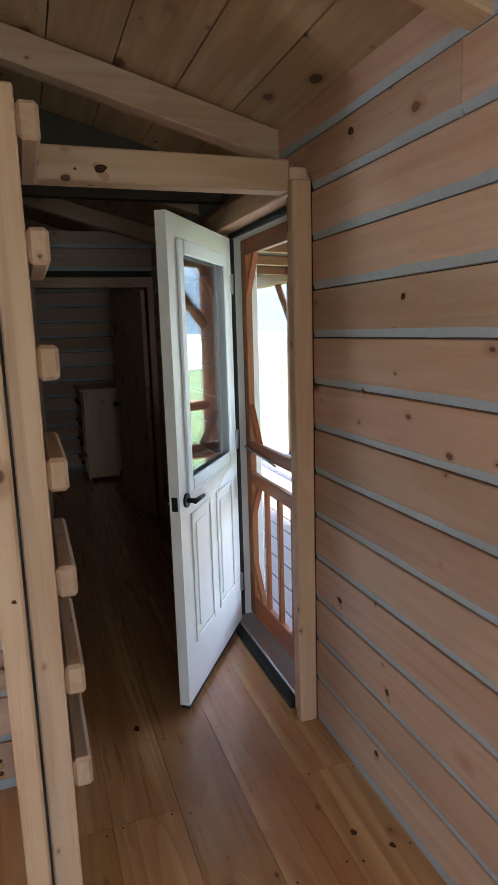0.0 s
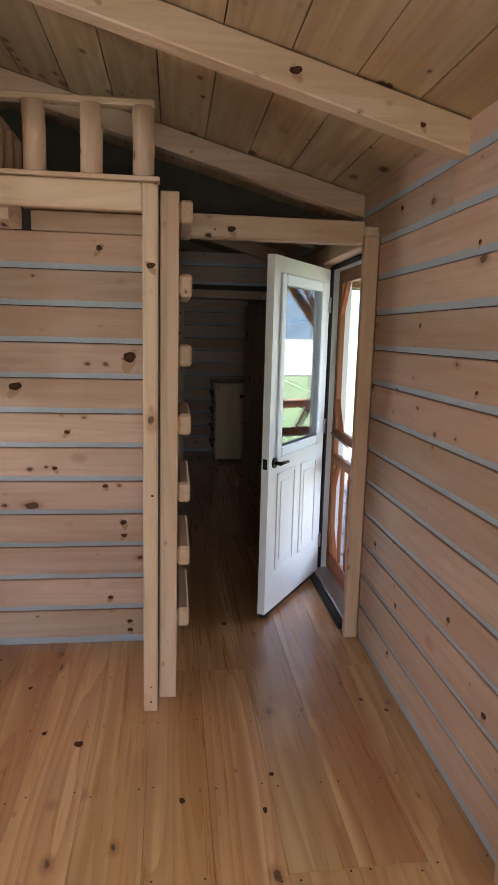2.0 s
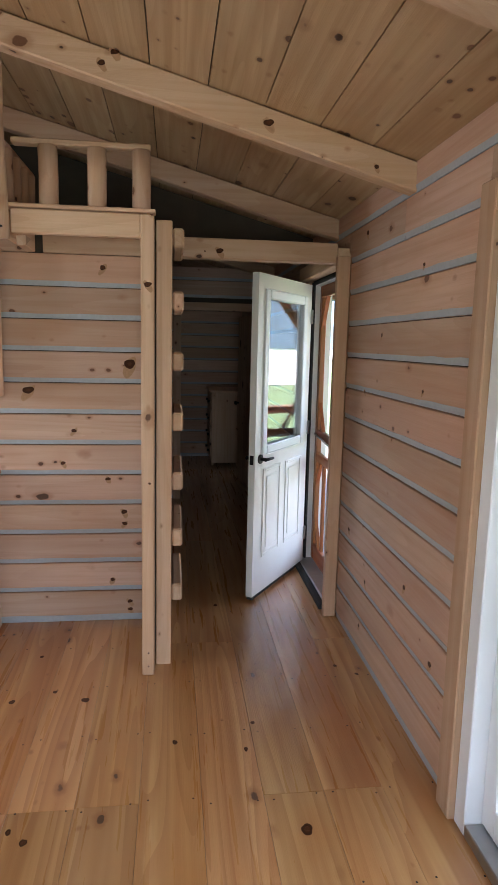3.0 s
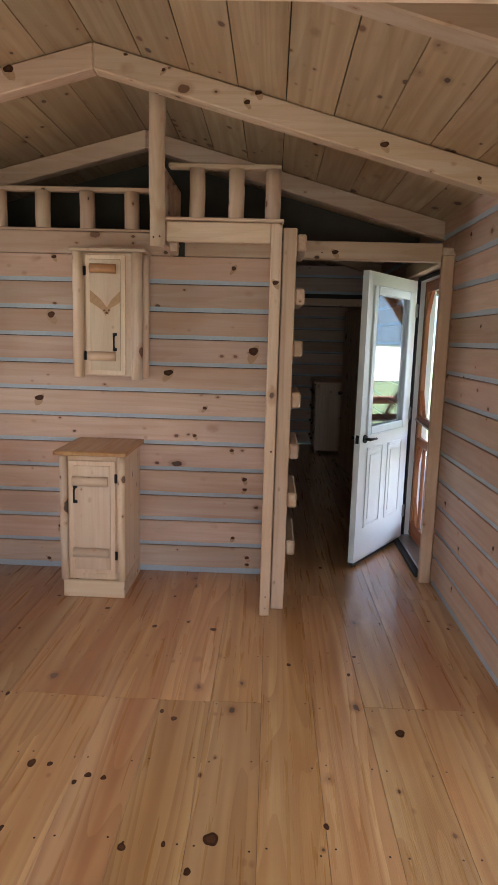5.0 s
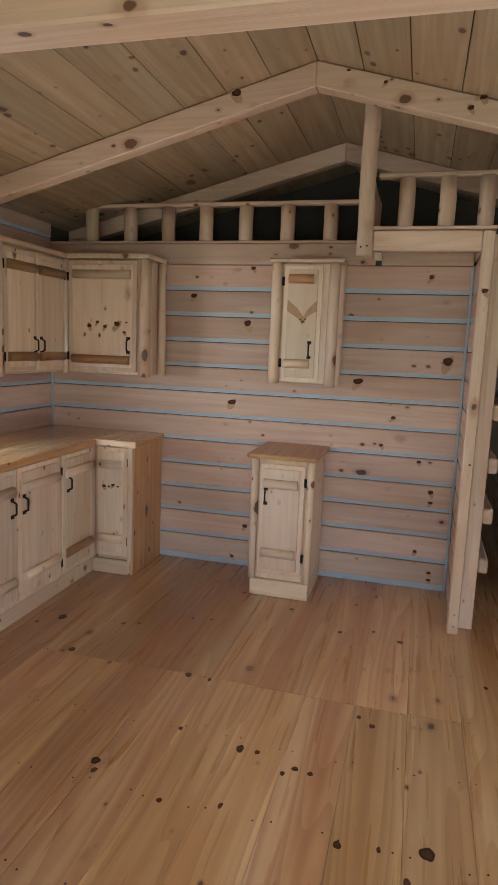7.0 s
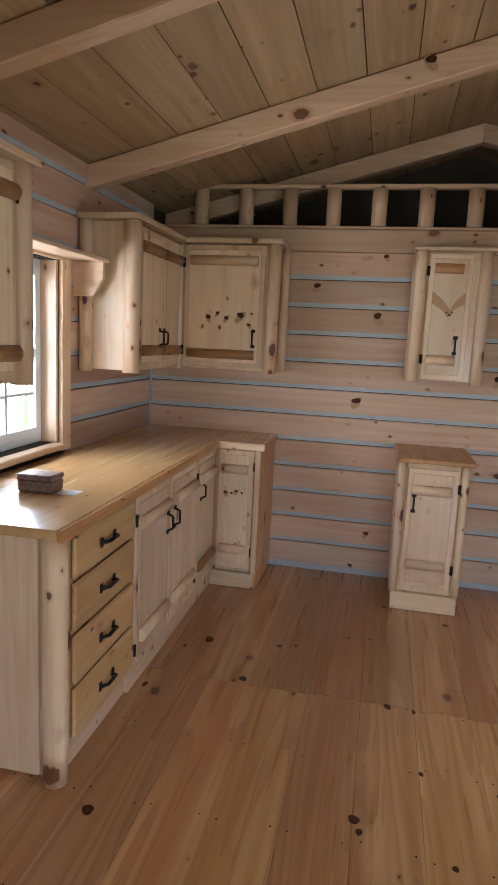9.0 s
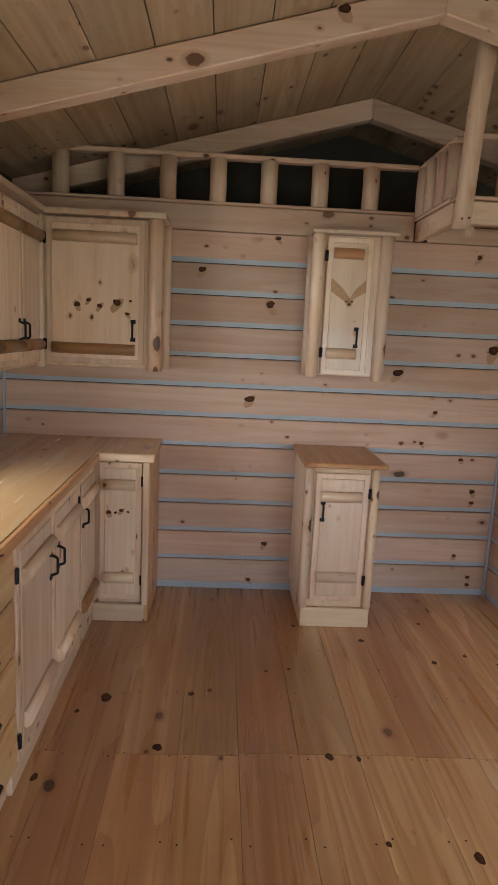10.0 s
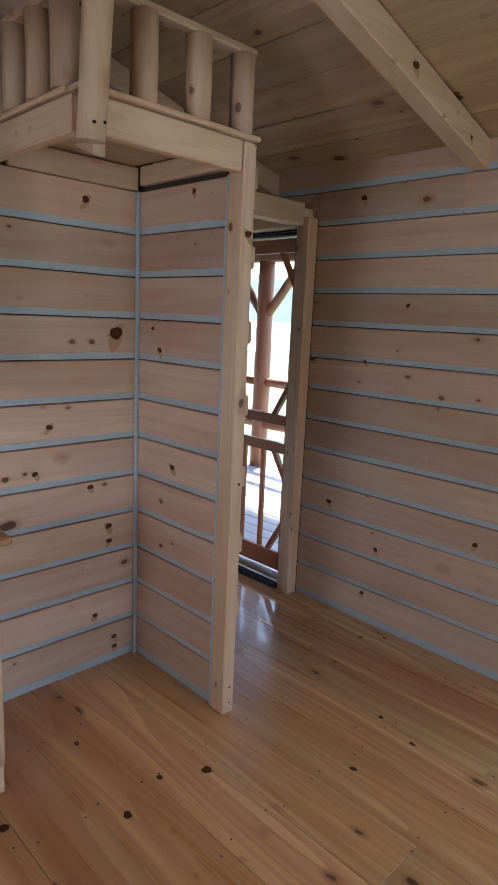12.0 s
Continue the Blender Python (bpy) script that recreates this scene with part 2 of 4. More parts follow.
def joined(*bms):
    out = bmesh.new()
    for b2 in bms:
        me = bpy.data.meshes.new("tmp")
        b2.to_mesh(me), b2.free()
        out.from_mesh(me)
        bpy.data.meshes.remove(me)
    return out


def prism(points, axis, a, b2):
    """A polygon given in the plane across an axis, drawn out from a to b2 along it."""
    bm = bmesh.new()

    def put(u, v, w):
        return {"x": (w, u, v), "y": (u, w, v), "z": (u, v, w)}[axis]
    lo = [bm.verts.new(put(u, v, a)) for u, v in points]
    hi = [bm.verts.new(put(u, v, b2)) for u, v in points]
    k = len(points)
    for i in range(k):
        bm.faces.new((lo[i], lo[(i + 1) % k], hi[(i + 1) % k], hi[i]))
    bm.faces.new(lo[::-1]), bm.faces.new(hi)
    bmesh.ops.recalc_face_normals(bm, faces=bm.faces)
    return bm


def mesh_of(name, bm, material):
    me = bpy.data.meshes.new(name)
    bm.to_mesh(me), bm.free()
    me.materials.append(material)
    return me


def part(name, bm, material, parent, label=""):
    ob = new(name, mesh_of(name, bm, material))
    ob.parent = parent
    if parent.parent is None or parent.type == "EMPTY":
        ob.matrix_parent_inverse = parent.matrix_basis.inverted()
    return tagged(ob, label)


def thing(name, label, category, group="", at=(0, 0, 0)):
    ob = new(name)
    ob.empty_display_size = 0.1
    ob.matrix_basis = Matrix.Translation(at)
    return tagged(ob, label, category, group)


def structure(name, bm, material, label, category):
    return tagged(new(name, mesh_of(name, bm, material)), label, category, kind="structure")


# ---- plan ----
XW, XE, YB, YF, YN, YS = -2.74, 1.335, 2.5, 5.5, 8.1, -3.4
RIDGE, PEAK, SLOPE = -0.665, 2.948, 0.270
COURSE, FIRST = 0.1745, 0.012


def roof_z(x):
    return PEAK - SLOPE * abs(x - RIDGE)


def wall_core(name, axis, n0, n1, a0, a1, top, openings, label):
    """A solid wall with its openings (a0, a1, z0, z1) left free."""
    rows, cuts = [], sorted({a0, a1, *(o[0] for o in openings), *(o[1] for o in openings)})
    for c0, c1 in zip(cuts, cuts[1:]):
        z = 0.0
        for o in sorted((o for o in openings if o[0] <= c0 and o[1] >= c1), key=lambda o: o[2]):
            if o[2] > z + 0.001:
                rows.append((c0, c1, z, o[2]))
            z = o[3]
        rows.append((c0, c1, z, top))
    bm = bmesh.new()
    for c0, c1, z0, z1 in rows:
        box(bm, *((n0, n1, c0, c1) if axis == "x" else (c0, c1, n0, n1)), z0, z1, bevel=0)
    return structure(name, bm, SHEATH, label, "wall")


LOGS = []   # boards are laid at the end of the file


def later_logs(wall, axis, face, sign, a0, a1, openings, first=0, last=13, top=9.0, joints=()):
    LOGS.append((wall, axis, face, sign, a0, a1, openings, first, last, top, joints))


east_open = [(-0.95, 0.74, 0.0, 2.08), (2.56, 3.5, 0.0, 2.1), (5.85, 6.75, 0.9, 1.8)]
wall_east = wall_core("wall_east", "x", XE + 0.024, XE + 0.15, YS, YN, 2.41, east_open, "long log wall of pale knotty pine with grey caulked joints")
later_logs(wall_east, "x", XE, -1, YS, YN, [(-1.05, 0.88, 0, 2.16), (2.462, 2.5065, 0, 2.149), (2.5065, 3.6, 0, 2.2), (5.78, 6.82, 0.82, 1.88)], joints={12: 1.63, 9: -1.9, 5: 4.4})
west_open = [(0.60, 1.24, 0.98, 1.87)]
wall_west = wall_core("wall_west", "x", XW - 0.15, XW - 0.024, YS, YN, 2.41, west_open, "log wall of pale knotty pine behind the kitchen counter")
later_logs(wall_west, "x", XW, 1, YS, YB, [(0.52, 1.33, 0.93, 1.93)], joints={4: -0.6, 11: 0.1})
wall_partition = wall_core("wall_partition", "y", YB + 0.024, YB + 0.12, XW - 0.02, 0.2, 2.235, [], "interior log partition of pale knotty pine under the loft")
later_logs(wall_partition, "y", YB, -1, XW, 0.205, [], last=11, top=2.106)
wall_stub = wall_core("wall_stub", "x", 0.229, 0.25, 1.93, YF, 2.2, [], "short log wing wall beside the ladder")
later_logs(wall_stub, "x", 0.205, -1, 1.93, 2.499, [], last=11, top=2.106)
wall_bedroom = wall_core("wall_bedroom", "y", YF + 0.024, YF + 0.1, 0.25, XE, 2.4, [(0.42, 1.285, 0, 1.98)], "dark log partition with the bedroom doorway")
later_logs(wall_bedroom, "y", YF, -1, 0.25, XE, [(0.34, XE, 0, 2.06)])
wall_north = structure("wall_north", prism([(XW - 0.15, 0), (XE + 0.15, 0), (XE + 0.15, 2.4), (RIDGE, PEAK + 0.02), (XW - 0.15, 2.4)], "y", YN + 0.024, YN + 0.15), SHEATH, "far gable wall of pine logs in the bedroom", "wall")
later_logs(wall_north, "y", YN, -1, XW, XE, [])
south = [(-2.4, -1.1, 0.35, 1.65), (-0.3, 1.0, 0.35, 1.65)]
wall_south = wall_core("wall_south", "y", YS - 0.15, YS - 0.024, XW - 0.15, XE + 0.15, 2.41, south, "end log wall with two openings for daylight")
later_logs(wall_south, "y", YS, 1, XW, XE, south)
part("gable", prism([(XW - 0.15, 2.412), (XE + 0.15, 2.412), (RIDGE, PEAK + 0.02)], "y", YS - 0.15, YS), TIM["x"], wall_south)

floor = structure("floor", boxes((XW - 0.14, XE + 0.14, YS - 0.14, YN + 0.14, -0.12, -0.022), bevel=0), SHEATH, "wide varnished knotty pine floor boards", "floor")

# ---- ceiling: sloping boards in one mesh ----
bm = bmesh.new()
rnd = random.Random(4)
cosr = math.cos(math.atan(SLOPE))
for side in (-1, 1):
    width, d = 0.235, 0.0
    while d < 2.2:
        ys = [YS - 0.1] + [y for y in (-2.09, -0.83, 0.41, 1.65, 2.89, 4.13, 5.37, 6.61) if rnd.random() < 0.38] + [YN + 0.1]
        for y0, y1 in zip(ys, ys[1:]):
            lift = rnd.uniform(0, 0.003)
            a, c = d + 0.0025, d + width - 0.0025
            vs = []
            for w, up in ((a, 0), (c, 0), (c, 0.02), (a, 0.02)):
                for y in (y0 + 0.0015, y1 - 0.0015):
                    vs.append(bm.verts.new((RIDGE + side * w * cosr, y, PEAK - SLOPE * w * cosr + up + lift)))
            for f in ((0, 1, 3, 2), (4, 5, 7, 6), (2, 3, 5, 4), (6, 7, 1, 0), (0, 2, 4, 6), (1, 3, 5, 7)):
                bm.faces.new([vs[i] for i in f])
        d += width
bmesh.ops.recalc_face_normals(bm, faces=bm.faces)
structure("ceiling", bm, CEIL, "sloping ceiling of knotty pine boards", "ceiling")
bm = joined(prism([(RIDGE, PEAK + 0.03), (XE + 0.16, roof_z(XE + 0.16) + 0.03), (XE + 0.16, roof_z(XE + 0.16) + 0.12), (RIDGE, PEAK + 0.14)], "y", YS - 0.4, YN + 0.4),
            prism([(RIDGE, PEAK + 0.03), (XW - 0.5, roof_z(XW - 0.5) + 0.03), (XW - 0.5, roof_z(XW - 0.5) + 0.12), (RIDGE, PEAK + 0.14)], "y", YS - 0.4, YN + 0.4))
structure("roof", bm, SHEATH, "low gabled roof deck", "roof")
structure("porch_roof", prism([(XE + 0.155, 2.45), (3.95, 2.37), (3.95, 2.42), (XE + 0.155, 2.50)], "y", YS - 0.4, 9.4), SHEATH, "nearly flat roof over the porch", "roof")

# added wall: its near-black colour stands in for the unlit depth of the loft
structure("wall_loft_shade", prism([(XW, 2.262), (XE, 2.262), (XE, roof_z(XE) - 0.004), (RIDGE, PEAK - 0.004), (XW, roof_z(XW) - 0.004)], "y", 3.5, 3.56), SHEATH, "added near-black wall standing in for the loft's shade", "wall")

# ---- rafters and tie beams ----
for y in (-2.19, -0.95, 0.29, 1.53, 2.77, 4.01, 5.25, 6.49):
    pair = thing("rafter_pair", "pair of pale sawn pine rafters meeting at the ridge", "rafter", "roof rafters", (RIDGE, y, PEAK))
    for s in (-1, 1):
        xe = XE + 0.02 if s > 0 else XW - 0.02
        pts = [(RIDGE, PEAK - 0.003), (xe, roof_z(xe) - 0.003), (xe, roof_z(xe) - 0.12), (RIDGE, PEAK - 0.12)]
        b2 = prism(pts, "y", y, y + 0.09)
        bmesh.ops.bevel(b2, geom=b2.edges[:], offset=0.006, segments=1, affect="EDGES", profile=0.5)
        part("rafter", b2, TIM["x"], pair)
    if y == 1.53:
        marked_pair = pair
beam = thing("tie_beam", "pale pine tie beam with a dark knot over the hallway", "beam", at=(0.8, 2.5, 2.11))
hall_tie = beam
part("timber", boxes((0.335, XE - 0.07, 2.5, 2.59, 2.112, 2.222), bevel=0.006), TIM["x"], beam)
beam = thing("tie_beam", "pale pine tie beam crossing the room overhead", "beam", at=(RIDGE, -0.56, 2.12))
part("timber", boxes((XW + 0.002, XE - 0.002, -0.56, -0.46, 2.16, 2.28), bevel=0.006), TIM["x"], beam)

# ---- loft: deck, header, balcony, rails ----
loft = thing("loft_platform", "loft floor with a small pine balcony on top of the partition", "loft", at=(-0.4, 2.6, 2.2))
# deck in the same near black, shade in the colour to keep the loft dark
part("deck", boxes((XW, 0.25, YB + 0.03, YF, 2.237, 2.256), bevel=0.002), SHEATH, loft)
part("header_board", boxes((XW, -0.44, YB - 0.012, YB + 0.022, 2.108, 2.244), bevel=0.004), TIM["x"], loft)
part("header_board", boxes((-0.36, 0.2, YB - 0.006, YB + 0.022, 2.108, 2.2), bevel=0.004), TIM["x"], loft)
part("ledge", boxes((XW, -0.44, YB - 0.022, YB + 0.05, 2.246, 2.262), bevel=0.003), TIM["x"], loft)
part("front_beam", boxes((-0.37, 0.188, 1.85, 1.895, 2.105, 2.208), bevel=0.005), TIM["x"], loft)
part("side_beam", boxes((-0.44, -0.395, 1.897, YB - 0.024, 2.105, 2.208), bevel=0.005), TIM["y"], loft)
part("edge_cap", boxes((-0.44, 0.256, 1.835, 1.91, 2.212, 2.228), bevel=0.003), TIM["x"], loft)
part("balcony_deck", boxes((-0.394, 0.19, 1.912, YB + 0.02, 2.206, 2.226), bevel=0.002), TIM["x"], loft)
part("edge_cap", boxes((-0.45, -0.385, 1.912, YB - 0.026, 2.212, 2.228), bevel=0.003), TIM["y"], loft)
part("brace_block", prism([(1.91, 2.104), (2.02, 2.104), (1.91, 2.06)], "x", -0.36, -0.32), TIM["y"], loft)
part("beam_end", boxes((0.2, 0.25, 1.9, 2.49, 2.13, 2.205)), TIM["y"], loft)

rail = thing("loft_railing", "low railing of peeled pine pickets along the loft edge", "railing", at=(-1.4, 2.52, 2.262))
part("top_rail", boxes((-2.47, -0.44, 2.485, 2.545, 2.487, 2.514), bevel=0.006), TIM["x"], rail)
for i, x in enumerate((-2.41, -2.11, -1.825, -1.55, -1.27, -0.985, -0.70)):
    part("picket", rod((x, 2.512, 2.262), (x, 2.512, 2.488), 0.047, sides=14, wob=0.003, seed=i), TIM["z"], rail)
rail = thing("balcony_railing", "short railing of peeled pine pickets round the balcony", "railing", at=(-0.1, 1.83, 2.228))
part("top_rail", boxes((-0.36, 0.236, 1.845, 1.905, 2.476, 2.502), bevel=0.006), TIM["x"], rail)
part("top_rail", boxes((-0.45, -0.39, 1.91, 2.484, 2.476, 2.502), bevel=0.006), TIM["y"], rail)
for i, x in enumerate((-0.21, 0.0, 0.192)):
    part("picket", rod((x, 1.875, 2.228), (x, 1.875, 2.478), 0.042, sides=14, wob=0.003, seed=20 + i), TIM["z"], rail)
for i, y in enumerate((1.965, 2.12, 2.28, 2.43)):
    part("picket", rod((-0.42, y, 2.228), (-0.42, y, 2.478), 0.042, sides=14, wob=0.003, seed=30 + i), TIM["z"], rail)
post = thing("hanging_post", "round peeled pine post hanging from the roof to the balcony", "post", at=(-0.405, 1.8, 2.08))
part("pole", rod((-0.412, 1.835, 2.075), (-0.403, 1.745, roof_z(-0.405) + 0.01), 0.042, sides=16, wob=0.003, seed=3), TIM["z"], post)
for dx, dz in ((-0.015, 2.115), (0.017, 2.12)):
    part("screw", rod((-0.412 + dx, 1.798, dz), (-0.412 + dx, 1.789, dz), 0.005, sides=8), IRON, post)

post = end_post = thing("end_post", "square pine end post of the wing wall with a dark knot", "post", at=(0.22, 1.87, 0))
part("timber", boxes((0.19, 0.25, 1.845, 1.928, 0.001, 2.208), bevel=0.006), TIM["z"], post)
for z in (0.05, 0.12):
    part("screw", rod((0.222, 1.846, z), (0.222, 1.842, z), 0.004, sides=8), IRON, post)

# ---- ladder flat against the wing wall ----
ladder = thing("loft_ladder", "fixed pine ladder with thick rungs up to the loft", "ladder", at=(0.3, 2.2, 0))
for y in (1.95, 2.42):
    part("stringer", boxes((0.256, 0.332, y, y + 0.045, 0.001, 2.204), bevel=0.005), TIM["z"], ladder)
for z in (2.085, 1.795, 1.508, 1.215, 0.918, 0.628, 0.338):
    b2 = boxes((0.3335, 0.387, 1.965, 2.46, z, z + 0.09), bevel=0.01)
    part("rung", b2, TIM["y"], ladder)

# ---- entry door, casing, screen door ----
casing = tagged(new("door_1"), "open doorway with unpainted pine casing and a white jamb", "door frame", kind="structure")
part("casing_post", boxes((1.257, 1.333, 2.46, 2.505, 0.001, 2.148), bevel=0.005), TIM["z"], casing)
part("casing_post", boxes((1.277, 1.355, 2.507, 2.566, 0.001, 2.105), bevel=0.005), TIM["z"], casing)
part("casing_head", boxes((1.265, 1.355, 2.508, 3.6, 2.107, 2.20), bevel=0.005), TIM["y"], casing)
part("casing_post", boxes((1.300, 1.355, 3.505, 3.6, 0.001, 2.105), bevel=0.005), TIM["z"], casing)
part("white_jamb", boxes((1.357, 1.485, 3.46, 3.5, 0.0, 2.1), bevel=0.003), WHITE, casing)
part("white_jamb", boxes((1.357, 1.485, 2.567, 2.60, 0.0, 2.1), bevel=0.003), WHITE, casing)
part("jamb_head", boxes((1.357, 1.485, 2.60, 3.46, 2.075, 2.1), bevel=0.003), WHITE, casing)
part("weather_strip", boxes((1.340, 1.356, 3.44, 3.5, 0.03, 2.09), (1.340, 1.356, 2.567, 2.585, 0.03, 2.09), (1.340, 1.356, 2.567, 3.5, 2.075, 2.095), bevel=0.002), RUBBER, casing)
part("threshold", boxes((1.300, 1.485, 2.567, 3.46, -0.005, 0.035), bevel=0.006), STEEL, casing)
part("threshold_lip", boxes((1.255, 1.298, 2.567, 3.46, 0.0, 0.03), bevel=0.004), RUBBER, casing)

door = thing("entry_door", "white half-glazed entry door standing open into the hallway", "door", at=(1.28, 3.42, 0.033))
turn = pose(1.305, 3.42, 0.0, 0, 0, math.degrees(math.atan2(2.735 - 3.42, 0.84 - 1.305)))
W, Z0, Z1, U0, U1, G0, G1 = 0.852, 0.034, 2.072, 0.12, 0.735, 0.98, 1.955


def turned(bm):
    bmesh.ops.transform(bm, matrix=turn, verts=bm.verts[:])
    return bm


slab = boxes((0, U0, -0.022, 0.022, Z0, Z1), (U1, W, -0.022, 0.022, Z0, Z1), (U0 - 0.001, U1 + 0.001, -0.022, 0.022, G1, Z1), (U0 - 0.001, U1 + 0.001, -0.022, 0.022, Z0, G0), bevel=0)
slab = part("slab", turned(slab), WHITE, door)
for s in (-1, 1):
    y0, y1 = (0.0225, 0.034) if s > 0 else (-0.034, -0.0225)
    f = boxes((U0 - 0.03, U0 + 0.032, y0, y1, G0 - 0.03, G1 + 0.03), (U1 - 0.032, U1 + 0.03, y0, y1, G0 - 0.03, G1 + 0.03),
              (U0 + 0.032, U1 - 0.032, y0, y1, G1 - 0.032, G1 + 0.03), (U0 + 0.032, U1 - 0.032, y0, y1, G0 - 0.03, G0 + 0.032), bevel=0.008)
    part("glass_frame", turned(f), VINYL, door)
    for a, c in ((0.115, 0.385), (0.465, 0.735)):
        y0, y1 = (0.0225, 0.03) if s > 0 else (-0.03, -0.0225)
        ridge = boxes((a, a + 0.022, y0, y1, 0.27, 0.86), (c - 0.022, c, y0, y1, 0.27, 0.86), (a + 0.022, c - 0.022, y0, y1, 0.838, 0.86), (a + 0.022, c - 0.022, y0, y1, 0.27, 0.292),
                      (a + 0.055, c - 0.055, y0, y1 - 0.002 * s, 0.325, 0.805), bevel=0.003)
        part("panel_moulding", turned(ridge), WHITE, door)
for y in (-0.008, 0.008):
    pane = part("pane", turned(boxes((U0, U1, y - 0.002, y + 0.002, G0, G1), bevel=0)), glass, door, "clear double glazing")
    pane.visible_shadow = False
for s in (-1, 1):
    h = part("lever_handle", turned(joined(rod((W - 0.07, 0.022 * s, 0.93), (W - 0.07, 0.032 * s, 0.93), 0.03, sides=16), rod((W - 0.07, 0.03 * s, 0.93), (W - 0.07, 0.07 * s, 0.93), 0.011),
                                           rod((W - 0.06, 0.066 * s, 0.93), (W - 0.175, 0.066 * s, 0.926), 0.011, 0.008))), IRON, door, "black lever handle")
part("latch_plate", turned(boxes((W, W + 0.002, -0.013, 0.013, 0.90, 0.96), bevel=0.0005)), IRON, door)
part("door_sweep", turned(boxes((0.01, W - 0.01, -0.02, 0.02, 0.012, 0.0335), bevel=0.001)), RUBBER, door)
for z in (0.25, 1.05, 1.85):
    part("hinge", turned(boxes((-0.012, 0.012, 0.02, 0.034, z - 0.05, z + 0.05), bevel=0.002)), STEEL, door)

screen = thing("screen_door", "reddish stained wooden screen door with corner braces", "screen door", at=(1.405, 3.03, 0.04))
SX0, SX1, SY0, SY1 = 1.395, 1.43, 2.605, 3.455
part("stile", boxes((SX0, SX1, SY0, SY0 + 0.075, 0.045, 2.07)), STAIN["z"], screen)
part("stile", boxes((SX0, SX1, SY1 - 0.065, SY1, 0.045, 2.07)), STAIN["z"], screen)
for z0, z1 in ((0.045, 0.165), (0.80, 0.865), (0.975, 1.035), (1.99, 2.07)):
    part("cross_rail", boxes((SX0 + 0.001, SX1 - 0.001, SY0 + 0.075, SY1 - 0.065, z0, z1)), STAIN["y"], screen)
for y in (2.86, 3.03, 3.2):
    part("picket", boxes((SX0 + 0.006, SX1 - 0.006, y - 0.016, y + 0.016, 0.165, 0.80), bevel=0.003), STAIN["z"], screen)
for yy, s in ((SY0 + 0.075, 1), (SY1 - 0.065, -1)):
    for z, up, ln in ((1.99, -1, 0.2), (1.035, 1, 0.2), (0.80, -1, 0.17), (0.165, 1, 0.2)):
        k = 0.045
        b2 = prism([(yy, z + up * ln), (yy, z + up * (ln - k * 1.3)), (yy + s * (ln - k * 1.3) * 0.6, z), (yy + s * ln * 0.6, z)], "x", SX0 + 0.005, SX1 - 0.005)
        part("corner_brace", b2, STAIN["z"], screen)
part("closer", rod((1.385, SY1 - 0.02, 1.0), (1.385, SY0 + 0.4, 0.975), 0.006), STEEL, screen, "thin steel door closer rod")

# ---- glazed door on the long wall ----
gd = tagged(new("door_2"), "white glazed patio door with a pine casing", "door frame", kind="structure")
part("casing_post", boxes((1.300, 1.355, 0.775, 0.875, 0.001, 2.16), bevel=0.005), TIM["z"], gd)
part("casing_post", boxes((1.300, 1.355, -1.05, -0.97, 0.001, 2.16), bevel=0.005), TIM["z"], gd)
part("casing_head", boxes((1.300, 1.355, -0.97, 0.775, 2.06, 2.16), bevel=0.005), TIM["y"], gd)
part("white_frame", boxes((1.325, 1.485, 0.70, 0.774, 0.0, 2.06), (1.325, 1.485, -0.969, -0.9, 0.0, 2.06), (1.325, 1.485, -0.9, 0.70, 2.0, 2.06), bevel=0.004), VINYL, gd)
part("sash", boxes((1.385, 1.425, 0.62, 0.70, 0.05, 2.0), (1.385, 1.425, -0.14, -0.06, 0.05, 2.0), (1.385, 1.425, -0.9, -0.82, 0.05, 2.0), (1.385, 1.425, -0.82, -0.14, 0.05, 0.15), (1.385, 1.425, -0.06, 0.62, 0.05, 0.15),
                    (1.385, 1.425, -0.82, -0.14, 1.92, 2.0), (1.385, 1.425, -0.06, 0.62, 1.92, 2.0), bevel=0.004), VINYL, gd)
part("sill", boxes((1.325, 1.485, -0.9, 0.70, 0.0, 0.045), bevel=0.004), STEEL, gd)
for y0, y1 in ((-0.82, -0.14), (-0.06, 0.62)):
    part("pane", boxes((1.403, 1.407, y0, y1, 0.15, 1.92), bevel=0), glass, gd).visible_shadow = False

# ---- bedroom end, seen down the hall ----
d2 = tagged(new("door_3"), "bedroom doorway with plain pine casing", "door frame", kind="structure")
part("casing_post", boxes((0.34, 0.42, YF - 0.02, YF + 0.1, 0.001, 2.06)), TIM["z"], d2)
part("casing_post", boxes((1.285, 1.333, YF - 0.02, YF + 0.1, 0.001, 2.06)), TIM["z"], d2)
part("casing_head", boxes((0.42, 1.285, YF - 0.02, YF + 0.1, 1.98, 2.06)), TIM["x"], d2)
bd = thing("bedroom_door", "plain pine bedroom door standing open into the bedroom", "door", at=(1.205, 5.62, 0.01))
turn = pose(1.272, 5.625, 0, 0, 0, math.degrees(math.atan2(6.38 - 5.625, 1.15 - 1.272)))
part("slab", turned(boxes((0.01, 0.86, -0.018, 0.018, 0.012, 1.965), bevel=0.003)), TIM["z"], bd)
for s in (-1, 1):
    part("knob", turned(joined(rod((0.79, 0.018 * s, 0.95), (0.79, 0.05 * s, 0.95), 0.01), rod((0.79, 0.05 * s, 0.95), (0.79, 0.075 * s, 0.95), 0.026, 0.02, 14))), IRON, bd)

